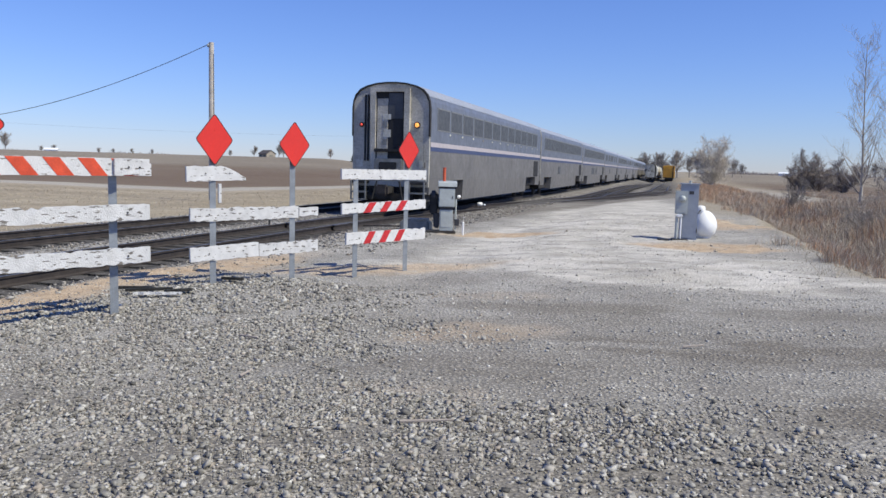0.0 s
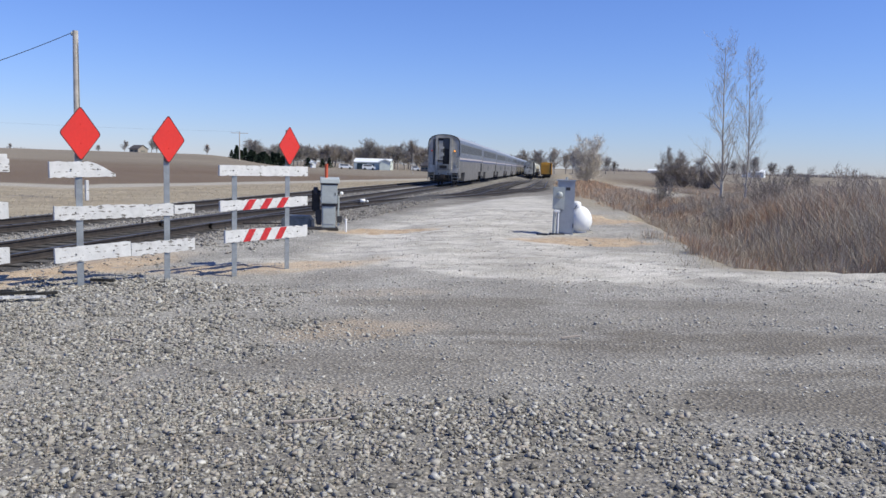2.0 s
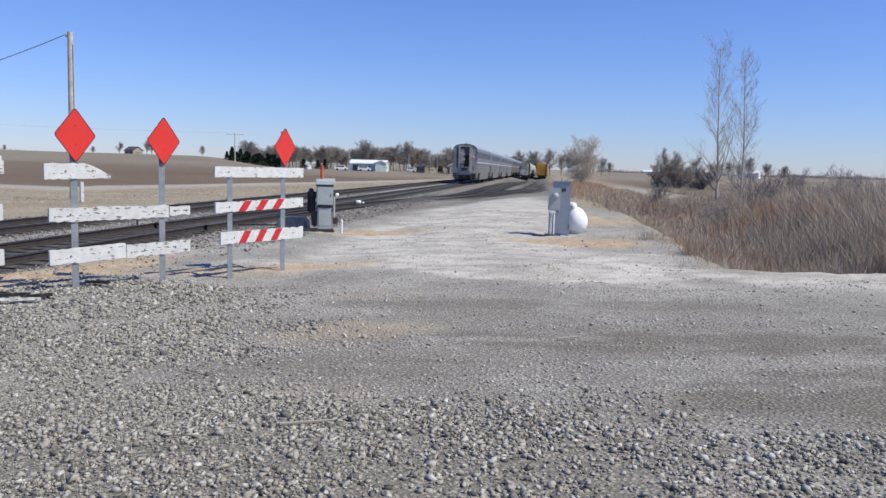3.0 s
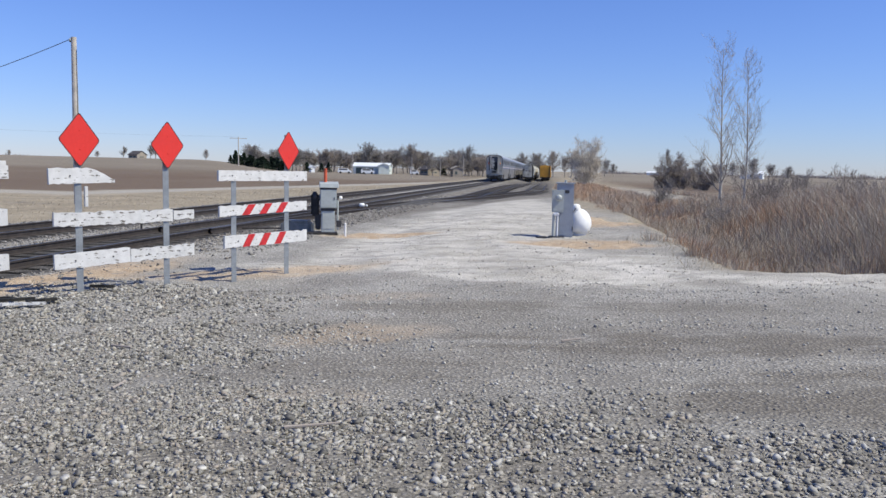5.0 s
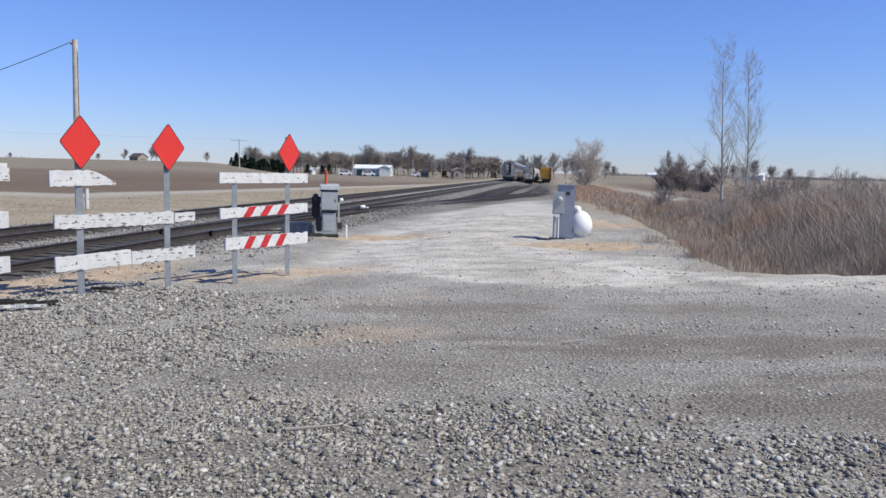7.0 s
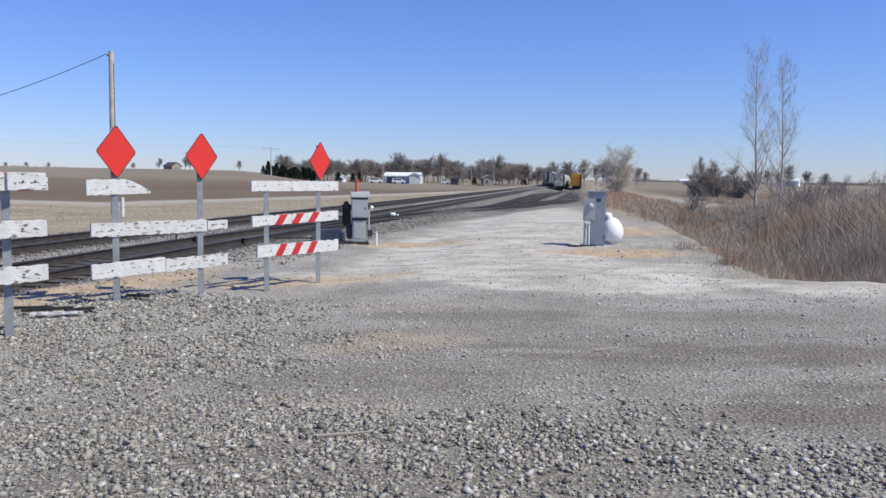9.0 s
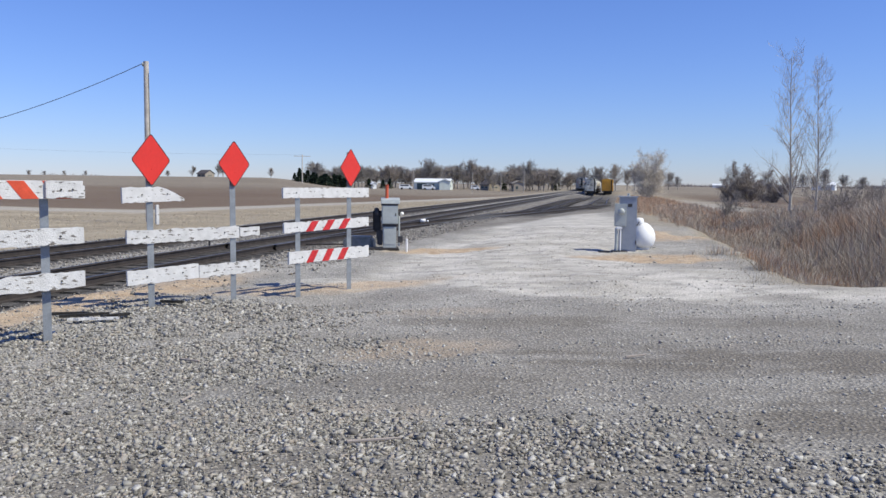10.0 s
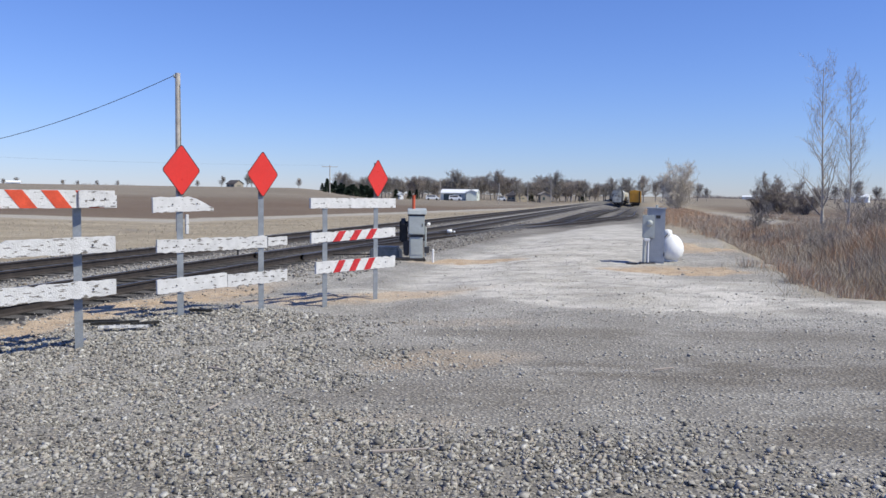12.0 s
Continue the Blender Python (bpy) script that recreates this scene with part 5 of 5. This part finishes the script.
def bare_tree(name, label, height, r, seed, spec, wood, twig, at, group="", stems=1, fan=0.0):
    rng = random.Random(seed)
    store = ([], []), ([], [])
    for k in range(stems):
        an = 6.28 * k / stems + rng.uniform(-0.5, 0.5)
        d = Vector((math.cos(an) * fan, math.sin(an) * fan, 1)).normalized()
        limb(store, Vector((math.cos(an) * fan * 0.3, math.sin(an) * fan * 0.3, -0.1)), d, height * (1 if stems == 1 else rng.uniform(0.6, 1)), r, 0, rng, spec)
    t = thing(name, label, "tree" if stems == 1 else "bush", at=at, group=group)
    soup("trunk", *welded(*store[0]), wood, t)
    soup("crown", *store[1], twig, t)
    return t


def polar(az, d, sink=0.0):
    x, y = d * math.sin(radians(az)), d * math.cos(radians(az))
    return x, y, gz(x, y) - sink


bare_tree("cottonwood_sapling", "slender leafless young tree with pale bark in dry grass", 8.3, 0.10, 5, SAPLING, BARK_PALE, TWIG_PALE, pose(*polar(25.6, 45)), "roadside saplings")
bare_tree("cottonwood_sapling", "thinner leafless young tree with pale bark in dry grass", 7.4, 0.075, 9, SAPLING, BARK_PALE, TWIG_PALE, pose(*polar(27.15, 43)), "roadside saplings")


for az, d, h, seed, w, fan, stems in ((16.45, 130, 7.4, 21, TWIG_LIGHT, 0.30, 8), (23.1, 98, 4.4, 22, TWIG_BROWN, 0.65, 7), (24.6, 92, 3.4, 24, TWIG_BROWN, 0.6, 6), (21.9, 104, 3.0, 25, TWIG_BROWN, 0.7, 6)):
    bare_tree("bare_bush", "large leafless bush at the field's edge", h, 0.09, seed, dict(SHRUB, levels=3, shoots=(4, 4, 3), ratio=(0.55, 0.55, 0.5), thin=0.008), w, w, pose(*polar(az, d)), "field-edge bushes", stems, fan)
rng = random.Random(44)
for k in range(16):
    az = rng.uniform(21, 40)
    d = rng.uniform(24, 60)
    x, y, z = polar(az, d)
    if across(x, y) < 17:
        continue
    bare_tree("brushwood", "low leafless twiggy shrub among dry grass", rng.uniform(1.2, 2.2), 0.022, 60 + k, dict(SHRUB, thin=0.006, shoots=(4, 3)), TWIG_BROWN, TWIG_BROWN if k % 2 else TWIG_GREY, pose(x, y, z), "shrubs on the bank", 5, 0.45)

# far woods behind the farm
broad = [bare_tree("bare_tree", "distant leafless broad tree in the farm windbreak", 8.6, 0.26, s, BROAD, TWIG_GREY, w, pose(*polar(a, 282)), "farm windbreak trees") for s, a, w in ((1, 0.6, TWIG_GREY), (2, 3.9, TWIG_BROWN), (3, 8.2, TWIG_GREY))]


def spruce(at):
    rng = np.random.RandomState(5)
    t = thing("spruce_tree", "distant dark green spruce in the farm windbreak", "tree", at=at, group="farm windbreak spruces")
    part("trunk", rod((0, 0, -0.2), (0, 0, 8.0), 0.16, 0.03, 7), TWIG_BROWN, t)
    n = 1500
    q = rng.uniform(0, 1, n) ** 0.8
    z = 0.6 + q * 7.6
    r = (1 - q) * 2.1 * (0.75 + 0.25 * np.sin(z * 5)) * rng.uniform(0.25, 1.05, n) ** 0.5 + 0.05
    a = rng.uniform(0, 6.28, n)
    c = np.stack([r * np.cos(a), r * np.sin(a), z - r * 0.25], 1)
    tri = c[:, None] + rng.normal(0, 0.26, (n, 3, 3)) * np.array([1, 1, 0.7])
    soup("crown", tri.reshape(-1, 3), np.arange(3 * n).reshape(-1, 3), NEEDLES, t)
    return t


fir = spruce(pose(*polar(-8.3, 268)) @ Matrix.Diagonal((0.8, 0.8, 0.55, 1)))


def sized(az, d, k, rng, wide=1.0):
    return pose(*polar(az, d), 0, 0, rng.uniform(0, 360)) @ Matrix.Diagonal((wide * k * rng.uniform(0.9, 1.2), wide * k * rng.uniform(0.9, 1.2), k, 1))


rng = random.Random(8)
for az in np.arange(-8.6, -4.9, 0.17):
    copy_thing(fir, sized(az + rng.uniform(-0.1, 0.1), rng.uniform(262, 274), rng.uniform(0.55, 0.98), rng, 1.3))
for az in (-2.4, -1.9, 0.9, 6.0, 6.35, 7.1, 10.0, -3.4, -5.3, 2.1):
    copy_thing(fir, sized(az, rng.uniform(276, 290), rng.uniform(0.6, 0.85), rng, 1.2))
for az in np.arange(-7.4, 13.2, 0.27):
    k = rng.uniform(0.42, 0.80) * (1.12 if 0 < az < 9.5 else 1.0) * (0.85 if az > 11 else 1)
    copy_thing(broad[rng.randrange(3)], sized(az + rng.uniform(-0.2, 0.2), rng.uniform(285, 335), k, rng, 1.3))
for az in np.arange(5.2, 10.6, 0.5):
    copy_thing(broad[rng.randrange(3)], sized(az + rng.uniform(-0.15, 0.15), rng.uniform(262, 280), rng.uniform(0.45, 0.72), rng, 1.3))
for az, d, k in ((13.4, 340, 0.95), (14.2, 330, 1.0), (15.0, 300, 0.75), (15.5, 310, 0.85), (17.3, 300, 0.7), (17.8, 320, 0.65), (18.4, 330, 0.5), (12.6, 350, 0.9), (11.9, 340, 0.9),
                 (26.3, 300, 0.6), (27.0, 320, 0.55), (27.6, 300, 0.75), (28.6, 330, 0.6), (29.8, 300, 0.5), (25.4, 330, 0.5),
                 (-13.55, 430, 0.85), (-13.9, 445, 0.7), (-15.6, 440, 0.6), (-10.3, 430, 0.55), (-17.2, 480, 0.4), (-22.3, 650, 0.5), (-23.5, 660, 0.5), (-24.7, 655, 0.45), (-25.6, 660, 0.5), (-28.2, 650, 0.6), (-29.0, 640, 0.5), (-31.0, 500, 1.0)):
    copy_thing(broad[rng.randrange(3)], sized(az, d, k, rng))


def skyline_woods():
    """Low leafless hedgerows at the far end of the fields."""
    rng = np.random.RandomState(23)
    n = 9000
    az = np.radians(np.concatenate([rng.uniform(17.5, 40, n), rng.uniform(-40, -20.5, n // 2)]))
    d = np.concatenate([rng.uniform(560, 640, n), rng.uniform(640, 700, n // 2)])
    x, y = d * np.sin(az), d * np.cos(az)
    grown = np.clip(0.5 + 0.7 * lumps(x, y, 70, 52) + 0.35 * lumps(x, y, 18, 53), 0.08, 1.3)
    v, f = blades(x, y, ground_z(x, y) - 0.1, rng.uniform(0.8, 3.4, len(x)) * grown, rng.uniform(0.10, 0.28, len(x)), rng, 0.25)
    tagged(soup("hedgerow", v, f, TWIG_BROWN, kind="stuff"), "far leafless brown hedgerows on the skyline", "hedge")


skyline_woods()


# ---- farm buildings ----
def gable_house(name, label, az, d, w, l, h, rise, wall, roof, turn=0.0, doors=2):
    b = thing(name, label, "building", at=pose(*polar(az, d, 0.1), 0, 0, -az + turn))
    part("wall_shell", prism([(-w / 2, 0), (w / 2, 0), (w / 2, h), (0, h + rise), (-w / 2, h)], -l / 2, l / 2), wall, b)
    for sx in (-1, 1):
        bm = bmesh.new()
        pts = [(0, h + rise + 0.05), (sx * (w / 2 + 0.4), h - 0.1), (sx * (w / 2 + 0.4), h + 0.1), (0, h + rise + 0.25)]
        prism(pts, -l / 2 - 0.3, l / 2 + 0.3, bm)
        part("roof_slope", bm, roof, b)
    for k in range(doors):
        x = -w / 2 - 0.04
        y = -l / 2 + l * (k + 0.6) / (doors + 0.2)
        part("window", box(x, y - 0.9, 0.9, x + 0.06, y + 0.9, h * 0.75), SHED_DARK, b)
        part("window", box(-0.9 + 1.2 * k, -l / 2 - 0.04, 0.9, -0.2 + 1.2 * k, -l / 2 + 0.02, h * 0.7), SHED_DARK, b)
    return b


shed = gable_house("machine_shed", "long white farm machine shed with pale green end", 1.25, 262, 7.0, 11.6, 2.5, 1.0, SHED_GREEN, SHED_WHITE, 78, 1)
part("door", box(-3.55, 1.6, 0, -3.51, 4.8, 2.1), SHED_DARK, shed)
gable_house("annex_shed", "small white shed joined to the machine shed", 2.05, 256, 3.4, 3.2, 2.8, 0.7, SHED_GREEN, SHED_WHITE, 0, 0)
gable_house("farmhouse", "dark-roofed white farmhouse among trees", 5.35, 268, 4.6, 5.5, 1.9, 1.6, BEIGE, ROOF_DARK, 30, 2)
gable_house("beige_cottage", "small beige shed beside the road", 7.3, 258, 3.2, 4.0, 2.6, 0.8, BEIGE, BEIGE, 10, 1)
gable_house("hill_farmhouse", "lone grey farmhouse on the field's skyline", -14.7, 425, 5.5, 7.0, 2.2, 1.8, BEIGE, ROOF_DARK, 35, 2)
gable_house("far_barn", "long white barn far across the fields", 21.2, 520, 4.0, 9.0, 1.4, 0.8, SHED_WHITE, SHED_WHITE, 80, 1)
gable_house("far_barn", "white shed far across the fields", 27.6, 380, 4.5, 9.0, 2.3, 1.1, SHED_WHITE, SHED_WHITE, 80, 1)
gable_house("far_barn", "tiny white shed far across the fields", -28.4, 640, 5, 9.0, 2.6, 1.2, SHED_WHITE, SHED_WHITE, 80, 1)
gable_house("far_barn", "small white outbuilding among farm trees", -3.05, 272, 1.4, 1.6, 1.7, 0.5, SHED_WHITE, SHED_WHITE, 20, 1)


def parked_van(az, d, length, label):
    v = thing("parked_van", label, "van", at=pose(*polar(az, d), 0, 0, -az))
    l = length / 2
    bm = bmesh.new()
    prism([(-l, 0.35), (l, 0.35), (l, 0.95), (l * 0.75, 1.05), (l * 0.45, 1.65), (-l * 0.9, 1.7), (-l, 1.1)], -0.9, 0.9, bm)
    part("body", bm, SHED_WHITE, v)
    part("side_window", box(-l * 0.8, -0.92, 1.12, l * 0.4, -0.9, 1.55), CAR_GLASS, v)
    for x in (-l * 0.6, l * 0.6):
        part("wheel", rod((x, -0.92, 0.34), (x, -0.7, 0.34), 0.34, sides=14), RUBBER, v)


parked_van(-0.75, 258, 4.4, "white van parked by the farm road")
parked_van(0.9, 252, 4.2, "white car parked before the machine shed")
parked_van(4.25, 262, 2.8, "small white car among the farm trees")


# ---- poles and wires ----
def utility_pole(az, d, height, arm, label, r=0.13):
    x, y, z = polar(az, d)
    p = thing("utility_pole", label, "utility pole", at=pose(x, y, z, 0, 0, -az))
    part("shaft", rod((0, 0, -0.3), (0, 0, height), r * 1.15, r * 0.85, 12), WOOD_POLE, p)
    if arm:
        part("crossarm", box(-arm / 2, -0.06, height - 0.55, arm / 2, 0.06, height - 0.38, 0.01), WOOD_POLE, p)
        for k in (-1, 1):
            part("insulator", lathe([(0.05, 0), (0.07, 0.06), (0.03, 0.16)], 10, m=Matrix.Translation((k * arm * 0.45, 0, height - 0.38))), CAB_GREY, p)
    else:
        part("insulator", lathe([(0.05, 0), (0.06, 0.08), (0.03, 0.16)], 10, m=Matrix.Translation((-0.16, 0, height - 0.22))), CAB_GREY, p)
        part("bracket", box(-0.2, -0.03, height - 0.25, 0.0, 0.03, height - 0.2), CAB_DARK, p)
        part("ground_wire", rod((0.12, -0.12, 0.5), (0.11, -0.11, height - 0.6), 0.012, sides=5), CAB_DARK, p)
    return Vector((x, y, z + height))


def wire(p, q, sag, r, label):
    V, F = [], []
    prev = None
    for k in range(41):
        u = k / 40
        c = p.lerp(q, u) - Vector((0, 0, sag * 4 * u * (1 - u)))
        if prev is not None:
            tube(V, F, prev, c, r, r, 5)
        prev = c
    tagged(soup("overhead_wire", V, F, WIRE), label, "wire", kind="structure")


top = utility_pole(-18.42, 44, 8.25, 0, "weathered wooden utility pole in the dry verge", 0.15)
wire(top + Vector((-0.15, 0, -0.1)), Vector((-62.0, 60.0, 8.1)), 4.4, 0.018, "dark overhead wire sagging from the pole")
far_top = utility_pole(-8.12, 250, 8.7, 5.0, "distant wooden utility pole with crossarm", 0.16)
wire(far_top, Vector((-190, 205, 13.0)), 1.5, 0.012, "thin far overhead wire")
for az, d, hgt in ((4.05, 200, 5.2), (6.1, 225, 6.0), (7.75, 235, 6.6), (-0.2, 230, 6.5)):
    utility_pole(az, d, hgt, 0, "distant grey wooden pole beside the railway", 0.10)


# ---- small things on the gravel ----
def stick(x, y, turn, length):
    t = thing("stick", "short dark stick lying on gravel", "stick", at=pose(x, y, gz(x, y) + 0.02, 0, 0, turn))
    part("twig", rod((-length / 2, 0, 0), (length / 2, 0, 0.015), 0.012, 0.007, 6), TWIG_BROWN, t)


for x, y, turn, length in ((-2.1, 7.35, -35, 0.26), (-1.75, 6.05, 70, 0.16), (-0.25, 4.85, 5, 0.34), (2.2, 7.7, 12, 0.22)):
    stick(x, y, turn, length)
r = thing("track_rod_bracket", "dark bent steel bracket standing beyond the tracks", "bracket", at=pose(*polar(-14.8, 25.0), 0, 0, 20))
part("bar", rod((-0.35, 0, 0.55), (0.15, 0, 0.18), 0.03, sides=6), UNDER, r)
part("leg", rod((0.12, 0, -0.05), (0.12, 0, 0.22), 0.03, sides=6), UNDER, r)


# ---- what moves ----
def motions():
    for k, car in enumerate(train):
        walk(car, [(t, car_pose(START + SPEED * t + CAR_PITCH * k)) for t in (0, 2, 4, 6, 8, 10, 12)])


motions()
